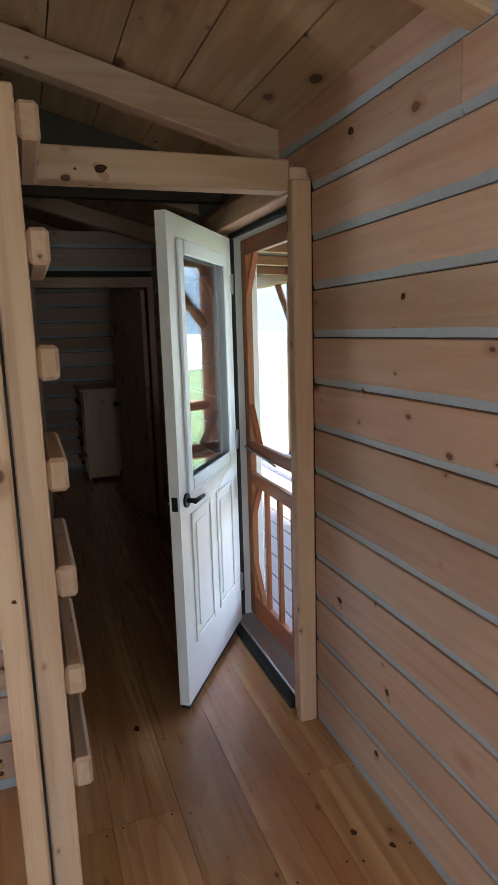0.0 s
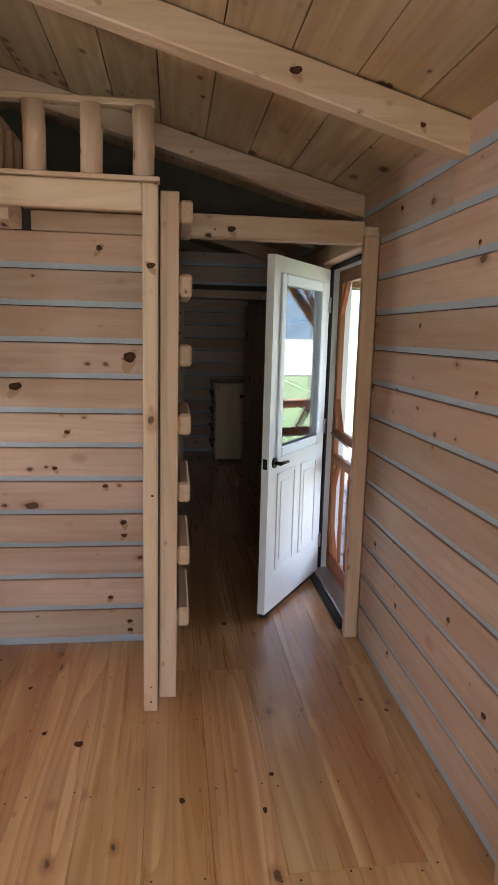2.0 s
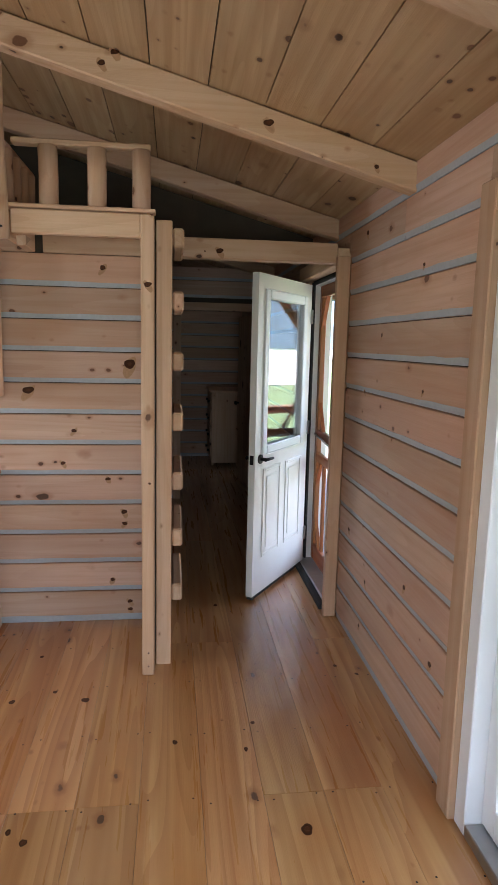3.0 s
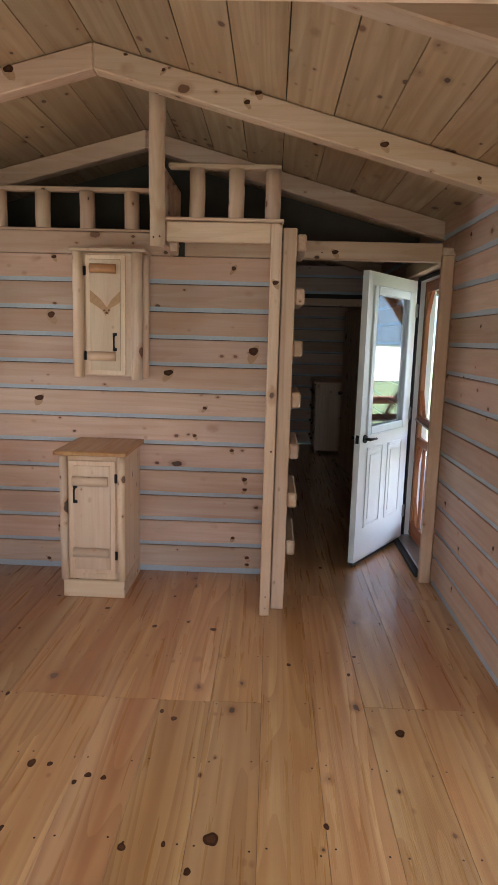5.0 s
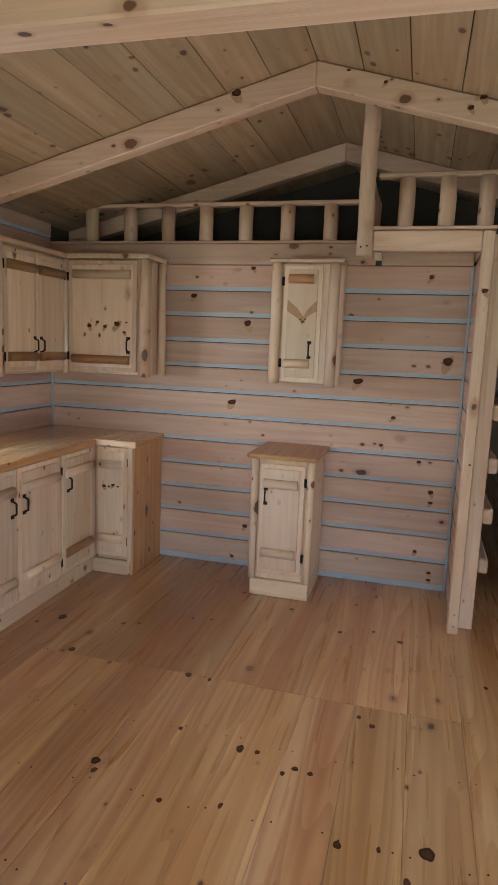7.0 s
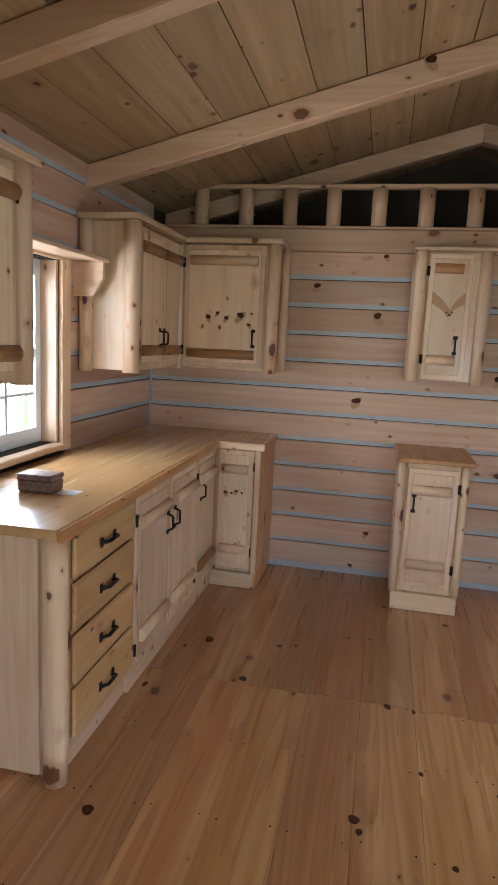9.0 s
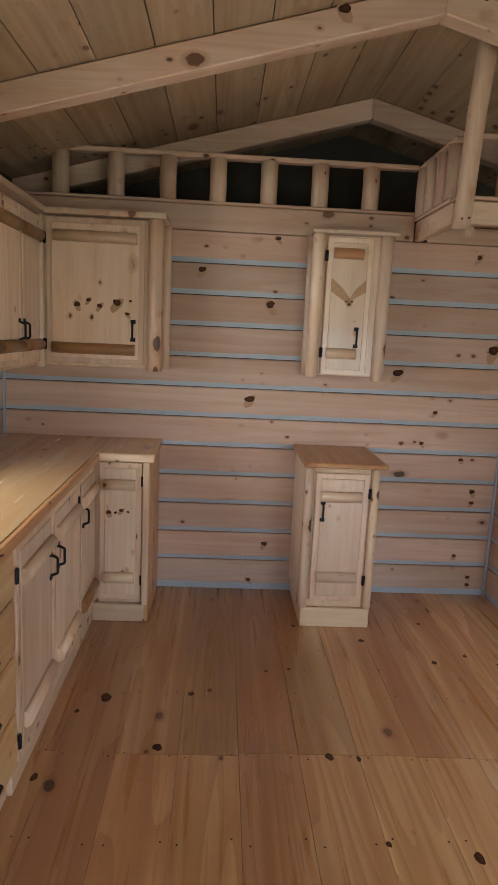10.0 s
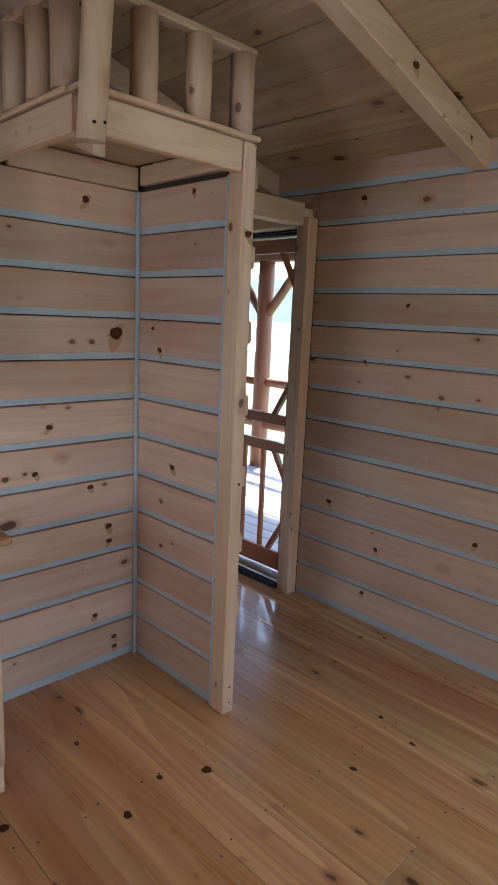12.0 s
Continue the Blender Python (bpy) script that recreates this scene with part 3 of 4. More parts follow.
win = tagged(new("window_2"), "bedroom window with a pine casing", "window", kind="structure")
part("window_frame", boxes((1.315, 1.485, 5.85, 5.9, 0.9, 1.8), (1.315, 1.485, 6.7, 6.75, 0.9, 1.8), (1.315, 1.485, 5.9, 6.7, 0.9, 0.95), (1.315, 1.485, 5.9, 6.7, 1.75, 1.8), bevel=0.003), TIM["z"], win)
part("pane", boxes((1.403, 1.407, 5.9, 6.7, 0.95, 1.75), bevel=0), glass, win).visible_shadow = False

dr = thing("dresser", "tall pine dresser with dark knobs in the dim bedroom", "dresser", at=(1.07, 7.7, 0))
part("body", boxes((0.86, 1.295, 7.31, 8.07, 0.04, 1.0), bevel=0.006), TIM["z"], dr)
part("top", boxes((0.82, 1.305, 7.27, 8.09, 1.002, 1.03), bevel=0.008), TIM["y"], dr)
for i in range(4):
    z = 0.1 + i * 0.225
    dw = part("drawer", boxes((0.84, 0.859, 7.36, 8.02, z, z + 0.205), bevel=0.005), TIM["y"], dr)
    for y in (7.5, 7.88):
        part("knob", rod((0.84, y, z + 0.09), (0.81, y, z + 0.09), 0.014, 0.019), IRON, dw)
for x in (0.865, 1.26):
    for y in (7.32, 8.03):
        part("foot", boxes((x, x + 0.03, y, y + 0.03, 0.001, 0.04)), TIM["z"], dr)

# ---- kitchen ----


def facing(side, u0, u1, d0, d1, z0, z1):
    """A box on a cabinet front: u along it, d out of it; side 'n' faces -y, 'e' faces +x."""
    ref = FRONT[side]
    return (u0, u1, ref - d1, ref - d0, z0, z1) if side == "n" else (ref + d0, ref + d1, u0, u1, z0, z1)


FRONT = {"n": 0.0, "e": 0.0}


def facing_rod(side, p, q, r, flat=False, sides=12, wob=0.0, seed=0, r1=None):
    ref = FRONT[side]

    def at(c):
        u, d, z = c
        return (u, ref - d, z) if side == "n" else (ref + d, u, z)
    out = None
    if flat:
        out = (0, -1, 0) if side == "n" else (1, 0, 0)
    return rod(at(p), at(q), r, r1, sides, out, wob, seed)


def cabinet_door(parent, side, u0, u1, z0, z1, battens=(), pull=None, hinges=None, batten_mat=None, bow=True):
    """A board door with half-log battens, an iron pull and iron hinges."""
    run = "x" if side == "n" else "y"
    e = 0.028
    d = part("door", boxes(facing(side, u0, u1, 0.002, 0.016, z0, z1), facing(side, u0 + e, u1 - e, 0.0165, 0.022, z0 + e, z1 - e), bevel=0.003), CAB["z"], parent)
    for i, (a, c, z) in enumerate(battens):
        mat = (batten_mat or (CAB, CAB))[i][run]
        part("batten", facing_rod(side, (a, 0.0225, z), (c, 0.0225, z), 0.029, True, 10, 0.002, int(z * 97)), mat, d, "rounded half-log batten")
    if pull:
        u, z, s = pull
        p = joined(facing_rod(side, (u, 0.022, z - 0.042 * s), (u, 0.05, z - 0.03 * s), 0.0055, sides=8), facing_rod(side, (u, 0.05, z - 0.03 * s), (u, 0.05, z + 0.03 * s), 0.0055, sides=8),
                   facing_rod(side, (u, 0.05, z + 0.03 * s), (u, 0.022, z + 0.042 * s), 0.0055, sides=8),
                   boxes(facing(side, u - 0.013, u + 0.013, 0.022, 0.029, z - 0.056 * s, z - 0.036 * s), facing(side, u - 0.013, u + 0.013, 0.022, 0.029, z + 0.036 * s, z + 0.056 * s), bevel=0.002))
        part("pull", p, IRON, d, "black iron bow pull")
    if hinges:
        u, za, zb = hinges
        for z in (za, zb):
            part("hinge", joined(boxes(facing(side, u - 0.009, u + 0.009, 0.017, 0.023, z - 0.028, z + 0.028), bevel=0.003), facing_rod(side, (u, 0.022, z - 0.025), (u, 0.022, z + 0.025), 0.005, sides=8)), IRON, d, "black iron hinge")
    return d


# slim base cabinet
FRONT["n"] = 2.028
c = thing("base_cabinet", "slim pine base cabinet with one door against the log wall", "cabinet", at=(-0.84, 2.2, 0))
part("body", boxes((-1.035, -0.645, 2.03, 2.478, 0.112, 0.893), bevel=0.004), CAB["z"], c)
part("plinth", boxes((-1.02, -0.643, 2.015, 2.478, 0.001, 0.11), bevel=0.004), CAB["x"], c)
part("top", boxes((-1.052, -0.617, 1.955, 2.494, 0.895, 0.922), bevel=0.006), RED["y"], c, "varnished amber top")
for a, b2 in ((-1.037, -0.985), (-0.685, -0.638)):
    part("stile", joined(rod(((a + b2) / 2, 2.029, 0.112), ((a + b2) / 2, 2.029, 0.892), 0.025, sides=10, flat=(0, -1, 0), wob=0.0015, seed=int(-a * 50))), SPOT, c)
cabinet_door(c, "n", -0.975, -0.695, 0.155, 0.858, ((-0.95, -0.735, 0.735), (-0.95, -0.735, 0.29)), (-0.935, 0.655, 1), (-0.69, 0.755, 0.275))

# slim wall cabinet
FRONT["n"] = 2.332
c = thing("wall_cabinet", "slim pine wall cabinet with rounded log corners and one door", "cabinet", at=(-0.8, 2.42, 1.33))
part("body", boxes((-0.985, -0.635, 2.334, 2.494, 1.345, 2.098), bevel=0.004), CAB["z"], c)
part("cap", boxes((-1.042, -0.568, 2.275, 2.496, 2.10, 2.122), bevel=0.007), CAB["x"], c)
for i, (x, y, r, z) in enumerate(((-0.995, 2.325, 0.034, 1.335), (-0.628, 2.325, 0.036, 1.325), (-1.015, 2.44, 0.026, 1.338), (-0.60, 2.44, 0.026, 1.335))):
    part("corner_log", rod((x, y, z), (x, y, 2.099), r, sides=14, wob=0.002, seed=40 + i), SPOT, c)
slim_door = cabinet_door(c, "n", -0.948, -0.70, 1.352, 2.085, ((-0.915, -0.755, 2.0), (-0.925, -0.76, 1.468)), (-0.765, 1.558, 1), (-0.952, 1.985, 1.47), (RED, CAB))

# corner wall cabinet, L-shaped
c = thing("corner_wall_cabinet", "L-shaped pine corner wall cabinet with rounded log edges", "cabinet", at=(-2.4, 2.1, 1.33))
part("body", joined(boxes((-2.73, -1.85, 2.202, 2.494, 1.345, 2.098), (-2.73, -2.452, 1.46, 2.20, 1.345, 2.098), bevel=0.004)), CAB["z"], c)
part("cap", prism([(-2.732, 1.405), (-2.395, 1.405), (-2.395, 2.145), (-1.80, 2.145), (-1.80, 2.496), (-2.732, 2.496)], "z", 2.10, 2.128), CAB["y"], c)
for i, (x, y, r) in enumerate(((-1.85, 2.195, 0.04), (-1.812, 2.39, 0.026), (-2.452, 1.468, 0.045), (-2.70, 1.45, 0.035), (-2.44, 2.195, 0.022))):
    part("corner_log", rod((x, y, 1.335), (x, y, 2.099), r, sides=14, wob=0.002, seed=50 + i), SPOT, c)
FRONT["n"] = 2.20
big_door = cabinet_door(c, "n", -2.405, -1.905, 1.362, 2.092, ((-2.365, -1.945, 2.0), (-2.375, -1.95, 1.44)), (-1.96, 1.54, 1), (-2.412, 1.985, 1.455), (CAB, DARK))
FRONT["e"] = -2.45
cabinet_door(c, "e", 1.525, 1.845, 1.362, 2.085, ((1.545, 1.83, 1.99), (1.545, 1.83, 1.45)), (1.815, 1.52, 1), (1.52, 1.985, 1.45), (DARK, DARK))
cabinet_door(c, "e", 1.85, 2.165, 1.362, 2.085, ((1.865, 2.15, 1.99), (1.865, 2.15, 1.45)), (1.885, 1.52, 1), (2.17, 1.985, 1.45), (DARK, DARK))

# wall cabinet on the other side of the window
c = thing("wall_cabinet", "pine wall cabinet with rounded log corners beside the window", "cabinet", at=(-2.55, 0.05, 1.33))
part("body", boxes((-2.73, -2.452, -0.30, 0.462, 1.345, 2.098), bevel=0.004), CAB["z"], c)
part("cap", boxes((-2.732, -2.395, -0.35, 0.515, 2.10, 2.128), bevel=0.007), CAB["y"], c)
for i, (x, y) in enumerate(((-2.455, 0.452), (-2.455, -0.29), (-2.70, 0.468))):
    part("corner_log", rod((x, y, 1.335), (x, y, 2.099), 0.042, sides=14, wob=0.002, seed=60 + i), SPOT, c)
cabinet_door(c, "e", -0.23, 0.075, 1.362, 2.085, ((-0.215, 0.06, 1.99), (-0.215, 0.06, 1.45)), (0.045, 1.52, 1), (-0.235, 1.985, 1.45), (DARK, DARK))
cabinet_door(c, "e", 0.08, 0.39, 1.362, 2.085, ((0.095, 0.375, 1.99), (0.095, 0.375, 1.45)), (0.11, 1.52, 1), (0.395, 1.985, 1.45), (DARK, DARK))

# base units under the counter
FRONT["e"] = -2.128
c = thing("drawer_cabinet", "pine drawer unit with four drawers and a rounded log corner", "cabinet", at=(-2.42, 0.43, 0))
part("body", boxes((-2.73, -2.13, 0.15, 0.722, 0.1, 0.884), bevel=0.003), CAB["z"], c)
part("plinth", boxes((-2.73, -2.15, 0.16, 0.722, 0.001, 0.099)), CAB["y"], c)
part("corner_log", rod((-2.155, 0.15, 0.001), (-2.155, 0.15, 0.884), 0.042, sides=14, wob=0.002, seed=71), SPOT, c)
part("end_panel", boxes((-2.66, -2.21, 0.135, 0.149, 0.02, 0.88)), CAB["z"], c)
part("corner_log", rod((-2.69, 0.15, 0.001), (-2.69, 0.15, 0.884), 0.04, sides=14, wob=0.002, seed=72), SPOT, c)
for z0, z1 in ((0.718, 0.868), (0.53, 0.705), (0.335, 0.517), (0.135, 0.322)):
    d = part("drawer", boxes(facing("e", 0.20, 0.71, 0.002, 0.02, z0, z1), bevel=0.006), AMBER, c)
    z = (z0 + z1) / 2
    p = joined(facing_rod("e", (0.40, 0.02, z - 0.008), (0.415, 0.046, z), 0.007, sides=8), facing_rod("e", (0.415, 0.046, z), (0.485, 0.046, z), 0.007, sides=8), facing_rod("e", (0.485, 0.046, z), (0.50, 0.02, z - 0.008), 0.007, sides=8),
               boxes(facing("e", 0.385, 0.405, 0.02, 0.026, z - 0.022, z + 0.016), facing("e", 0.495, 0.515, 0.02, 0.026, z - 0.022, z + 0.016), bevel=0.003))
    part("pull", p, IRON, d, "black iron drawer pull")

c = thing("base_cabinet", "pine base cabinet with two doors under the counter", "cabinet", at=(-2.42, 1.12, 0))
part("body", boxes((-2.73, -2.13, 0.724, 1.598, 0.1, 0.884), bevel=0.003), CAB["z"], c)
part("plinth", boxes((-2.73, -2.134, 0.724, 1.598, 0.001, 0.099)), CAB["y"], c)
cabinet_door(c, "e", 0.737, 1.16, 0.12, 0.872, ((0.775, 1.12, 0.755), (0.775, 1.12, 0.25)), (1.11, 0.665, 1), (0.732, 0.775, 0.2))
cabinet_door(c, "e", 1.168, 1.592, 0.12, 0.872, ((1.2, 1.55, 0.755), (1.2, 1.55, 0.25)), (1.215, 0.665, 1), (1.597, 0.775, 0.2))
c = thing("corner_base_cabinet", "pine corner base cabinet with two doors and an amber side", "cabinet", at=(-2.2, 2.2, 0))
part("body", boxes((-2.73, -2.13, 1.60, 2.494, 0.1, 0.884), (-2.129, -1.862, 2.045, 2.494, 0.1, 0.884), bevel=0.003), CAB["z"], c)
part("plinth", boxes((-2.73, -2.134, 1.60, 2.49, 0.001, 0.099), (-2.133, -1.858, 2.022, 2.49, 0.001, 0.099)), CAB["x"], c)
part("side_panel", boxes((-1.861, -1.838, 2.028, 2.494, 0.001, 0.884)), PANEL, c, "amber stained side panel")
part("stile", boxes((-1.875, -1.842, 2.008, 2.027, 0.1, 0.884)), CAB["z"], c)
cabinet_door(c, "e", 1.608, 1.97, 0.12, 0.872, ((1.64, 1.94, 0.755), (1.64, 1.94, 0.25)), (1.665, 0.69, 1), None, (CAB, DARK))
FRONT["n"] = 2.043
low_door = cabinet_door(c, "n", -2.10, -1.88, 0.125, 0.872, ((-2.075, -1.915, 0.755), (-2.075, -1.915, 0.25)), None, (-1.877, 0.775, 0.235))

w = thing("worktop", "L-shaped varnished pine worktop on the base cabinets", "worktop", at=(-2.4, 1.3, 0.887))
TOP = {a: pine("worktop_pine_" + a, (0.66, 0.42, 0.2), (0.46, 0.24, 0.09), a, 0.2, 0.45, knots=0.8, fibre=0.6, flame=0.4) for a in "xy"}
w_top = w
part("slab", boxes((-2.732, -2.43, 0.092, 2.496, 0.8865, 0.921), bevel=0.0015), TOP["y"], w)
part("slab", boxes((-2.4298, -2.118, 0.092, 2.496, 0.8865, 0.921), bevel=0.0015), TOP["y"], w)
part("return_slab", boxes((-2.1178, -1.822, 2.022, 2.496, 0.8865, 0.921), bevel=0.0015), TOP["y"], w)
part("front_edge", boxes((-2.1178, -2.095, 0.092, 2.0, 0.880, 0.9205), bevel=0.004), RED["y"], w)
part("front_edge", boxes((-2.1178, -1.818, 2.0, 2.0218, 0.880, 0.9205), bevel=0.004), CAB["x"], w)

tin = thing("tin_box", "small patterned tin box lying on the worktop", "box", at=(-2.42, 0.54, 0.922))
part("base", boxes((-2.50, -2.36, 0.485, 0.585, 0.922, 0.967), bevel=0.005), TIN, tin)
part("lid", boxes((-2.504, -2.356, 0.481, 0.589, 0.9675, 0.99), bevel=0.006), TIN, tin)
card = tagged(new("card", mesh_of("card", boxes((-2.35, -2.27, 0.50, 0.575, 0.9215, 0.9225), bevel=0), PAPER)), "white paper card on the worktop", "card")

# window over the counter
win = tagged(new("window_1"), "white double-hung window over the worktop with pine casing", "window", kind="structure")
for y0, y1 in ((0.522, 0.60), (1.24, 1.325)):
    part("casing", boxes((XW, XW + 0.022, y0, y1, 0.935, 1.93), bevel=0.004), CAB["z"], win)
part("casing", boxes((XW, XW + 0.022, 0.60, 1.24, 1.87, 1.93), bevel=0.004), CAB["y"], win)
part("window_sill", boxes((XW - 0.03, XW + 0.035, 0.60, 1.24, 0.945, 0.978), bevel=0.005), CAB["y"], win)
part("jamb", boxes((XW - 0.09, XW, 1.215, 1.24, 0.98, 1.87), (XW - 0.09, XW, 0.60, 0.625, 0.98, 1.87), bevel=0.003), CAB["z"], win)
fx0, fx1 = XW - 0.13, XW - 0.085
part("window_frame", boxes((fx0, fx1, 0.60, 0.65, 0.98, 1.87), (fx0, fx1, 1.19, 1.24, 0.98, 1.87), (fx0, fx1, 0.65, 1.19, 0.98, 1.02), (fx0, fx1, 0.65, 1.19, 1.83, 1.87), bevel=0.003), VINYL, win)
part("sash", boxes((fx0 + 0.01, fx1 + 0.01, 0.65, 0.685, 1.02, 1.83), (fx0 + 0.01, fx1 + 0.01, 1.155, 1.19, 1.02, 1.83), (fx0 + 0.01, fx1 + 0.01, 0.685, 1.155, 1.02, 1.06), (fx0 + 0.01, fx1 + 0.01, 0.685, 1.155, 1.40, 1.445),
                    (fx0 + 0.01, fx1 + 0.01, 0.685, 1.155, 1.79, 1.83), bevel=0.003), VINYL, win)
part("glazing_bar", boxes((fx0 + 0.02, fx1, 0.91, 0.93, 1.06, 1.40), (fx0 + 0.02, fx1, 0.91, 0.93, 1.445, 1.79), (fx0 + 0.02, fx1, 0.685, 0.91, 1.22, 1.235), (fx0 + 0.02, fx1, 0.93, 1.155, 1.22, 1.235), bevel=0.001), VINYL, win)
for z0, z1 in ((1.06, 1.40), (1.445, 1.79)):
    part("pane", boxes((fx0 + 0.028, fx0 + 0.032, 0.685, 1.155, z0, z1), bevel=0), glass, win).visible_shadow = False
v = thing("valance_shelf", "narrow pine valance shelf above the window on shaped brackets", "shelf", at=(-2.66, 0.9, 1.7))
part("shelf", boxes((XW, -2.565, 0.54, 1.435, 1.885, 1.905), bevel=0.004), CAB["y"], v)
for y in (0.56, 1.39):
    part("bracket", prism([(XW, 1.884), (-2.58, 1.884), (-2.58, 1.80), (-2.635, 1.715), (XW, 1.715)], "y", y, y + 0.022), CAB["x"], v)

# ---- porch and outdoors ----
porch = tagged(new("porch_deck", mesh_of("porch_deck", boxes((XE + 0.16, 3.75, YS, 9.2, -0.30, -0.07), bevel=0), SHEATH)), "porch deck of grey boards", "deck", kind="structure")
DECKROWS = [(XE + 0.155 + i * 0.145) for i in range(16)]
for y in (-0.6, 2.25, 5.05, 7.85):
    p = thing("porch_post", "round stained log porch post with curved braces", "post", "porch posts", (3.6, y, -0.03))
    part("pole", rod((3.6, y, -0.03), (3.6, y, 2.2), 0.095, 0.085, 16, wob=0.004, seed=int(y * 7) + 90), PORCH["z"], p)
    for s in (-1, 1):
        part("brace", rod((3.6, y + s * 0.05, 1.66), (3.6, y + s * 0.52, 2.2), 0.05, 0.045, 10, wob=0.002), PORCH["z"], p)
b2 = thing("porch_beam", "long stained log beam carried by the porch posts", "beam", at=(3.6, 3, 2.0))
part("timber", boxes((3.53, 3.67, YS, 9.2, 2.2, 2.372), bevel=0.01), PORCH["y"], b2)
for y in (2.9, 3.9, 4.9, 5.9, 6.9, 7.9):
    r = thing("porch_rafter", "stained rafter under the porch roof", "rafter", "porch rafters", (2.6, y, 2.1))
    part("timber", prism([(XE + 0.16, 2.448), (3.52, 2.381), (3.52, 2.29), (XE + 0.16, 2.355)], "y", y, y + 0.09), PORCH["x"], r)
for y0, y1 in ((-0.5, 2.15), (2.35, 4.95), (5.15, 7.75)):
    r = thing("porch_railing", "stained log porch railing of two round rails", "railing", "porch railings", (3.6, (y0 + y1) / 2, 0.4))
    for z in (0.92, 0.45):
        part("round_rail", rod((3.6, y0 - 0.02, z), (3.6, y1 + 0.02, z), 0.048, sides=12, wob=0.004, seed=int(z * 50)), PORCH["y"], r)

bm = bmesh.new()
bmesh.ops.create_grid(bm, x_segments=2, y_segments=2, size=3000, matrix=Matrix.Translation((0, 0, -0.45)))
structure("ground", bm, GRASS, "wide lawn round the cabin", "ground")
structure("road", boxes((26, 260, -600, 600, -0.44, -0.41), bevel=0), ROAD, "wide pale gravel yard and road beyond the lawn", "road")
bm = bmesh.new()
rnd = random.Random(8)
prev = None
for i in range(120):
    a = radians(-110 + i * 2.6)
    h = 62 + 14 * math.sin(a * 5) + 9 * math.sin(a * 13 + 1) + rnd.uniform(-1.5, 1.5)
    ring = [bm.verts.new((math.cos(a) * r, math.sin(a) * r, z)) for r, z in ((420, -1), (520, h * 0.7), (640, h))]
    if prev:
        for k in range(2):
            bm.faces.new((prev[k], ring[k], ring[k + 1], prev[k + 1]))
    prev = ring
structure("backdrop", bm, HILL, "far wooded hills with blue haze in their colour", "hills")

# ---- log boards, caulk, planks ----


def log_board(axis, face, sign, a0, a1, z0, z1):
    n = [(-0.022, 0.004), (-0.014, 0.004), (-0.009, 0.014), (0, 0.031), (0, -0.004), (-0.003, -0.001), (-0.012, -0.0005), (-0.022, -0.0005)]
    pts = [(face + sign * d, (z0 + h) if h > 0 else (z1 + h)) for d, h in n]
    return prism(pts, "y" if axis == "x" else "x", a0 + 0.001, a1 - 0.001)


bead = random.Random(21)
for wall, axis, face, sign, a0, a1, openings, first, last, top, joints in LOGS:
    mat = LOG["y" if axis == "x" else "x"]
    caulk = bmesh.new()
    for k in range(first, last + 1):
        z0, z1 = FIRST + k * COURSE, min(FIRST + (k + 1) * COURSE, top)
        if k == last and top > 3:
            z1 = 2.41
        spans = [(a0, a1, z0, z1)]
        for o in openings:
            nxt = []
            for c0, c1, y0, y1 in spans:
                if o[1] <= c0 or o[0] >= c1 or o[3] <= y0 + 0.01 or o[2] >= y1 - 0.01:
                    nxt.append((c0, c1, y0, y1))
                    continue
                if o[0] > c0:
                    nxt.append((c0, o[0], y0, y1))
                if o[1] < c1:
                    nxt.append((o[1], c1, y0, y1))
                if o[3] < y1 - 0.05:
                    nxt.append((max(c0, o[0]), min(c1, o[1]), o[3], y1))
                if o[2] > y0 + 0.05:
                    nxt.append((max(c0, o[0]), min(c1, o[1]), y0, o[2]))
            spans = nxt
        for c0, c1, y0, y1 in spans:
            cut = [c0, c1]
            if joints and k in joints and c0 < joints[k] < c1:
                cut = [c0, joints[k], c1]
                j = joints[k]
                box(caulk, *((face + sign * -0.01, face + sign * -0.0015, j - 0.006, j + 0.006) if axis == "x" else (j - 0.006, j + 0.006, face + sign * -0.01, face + sign * -0.0015)), y0, y1, bevel=0)
            for e0, e1 in zip(cut, cut[1:]):
                part("log", log_board(axis, face, sign, e0, e1, y0, y1), mat, wall)
            if y0 == z0:
                steps = max(2, int((c1 - c0) / 0.12))
                rows = []
                for q in range(steps + 1):
                    a = min(c0 + 0.001 + (c1 - c0 - 0.002) * q / steps, c1)
                    lip, low = y0 + 0.030 + bead.uniform(-0.003, 0.003), y0 + (0.0035 if k else -0.0118) + bead.uniform(0, 0.0015)
                    rows.append([caulk.verts.new((face + sign * d, a, z) if axis == "x" else (a, face + sign * d, z)) for d, z in ((-0.02, lip), (0.0008, lip), (-0.0055, low), (-0.02, low))])
                for ra, rb in zip(rows, rows[1:]):
                    for q in range(4):
                        caulk.faces.new((ra[q], ra[(q + 1) % 4], rb[(q + 1) % 4], rb[q]))
    bmesh.ops.recalc_face_normals(caulk, faces=caulk.faces)
    part("caulk", caulk, CAULK, wall, "pale blue-grey caulk lines")
# caulked inside corners
part("corner_caulk", boxes((0.188, 0.2045, 2.483, 2.4995, 0.0, 2.106), bevel=0.003), CAULK, wall_stub)
part("corner_caulk", boxes((0.196, 0.2045, 1.929, 1.945, 0.0, 2.106), bevel=0.003), CAULK, wall_stub)
part("corner_caulk", boxes((XW, XW + 0.014, 2.486, 2.4995, 0.92, 1.34), bevel=0.003), CAULK, wall_partition)

for i, x in enumerate(DECKROWS):
    part("deck_board", boxes((x, x + 0.138, YS, 9.2, -0.068, -0.03), bevel=0.003), DECK, porch)

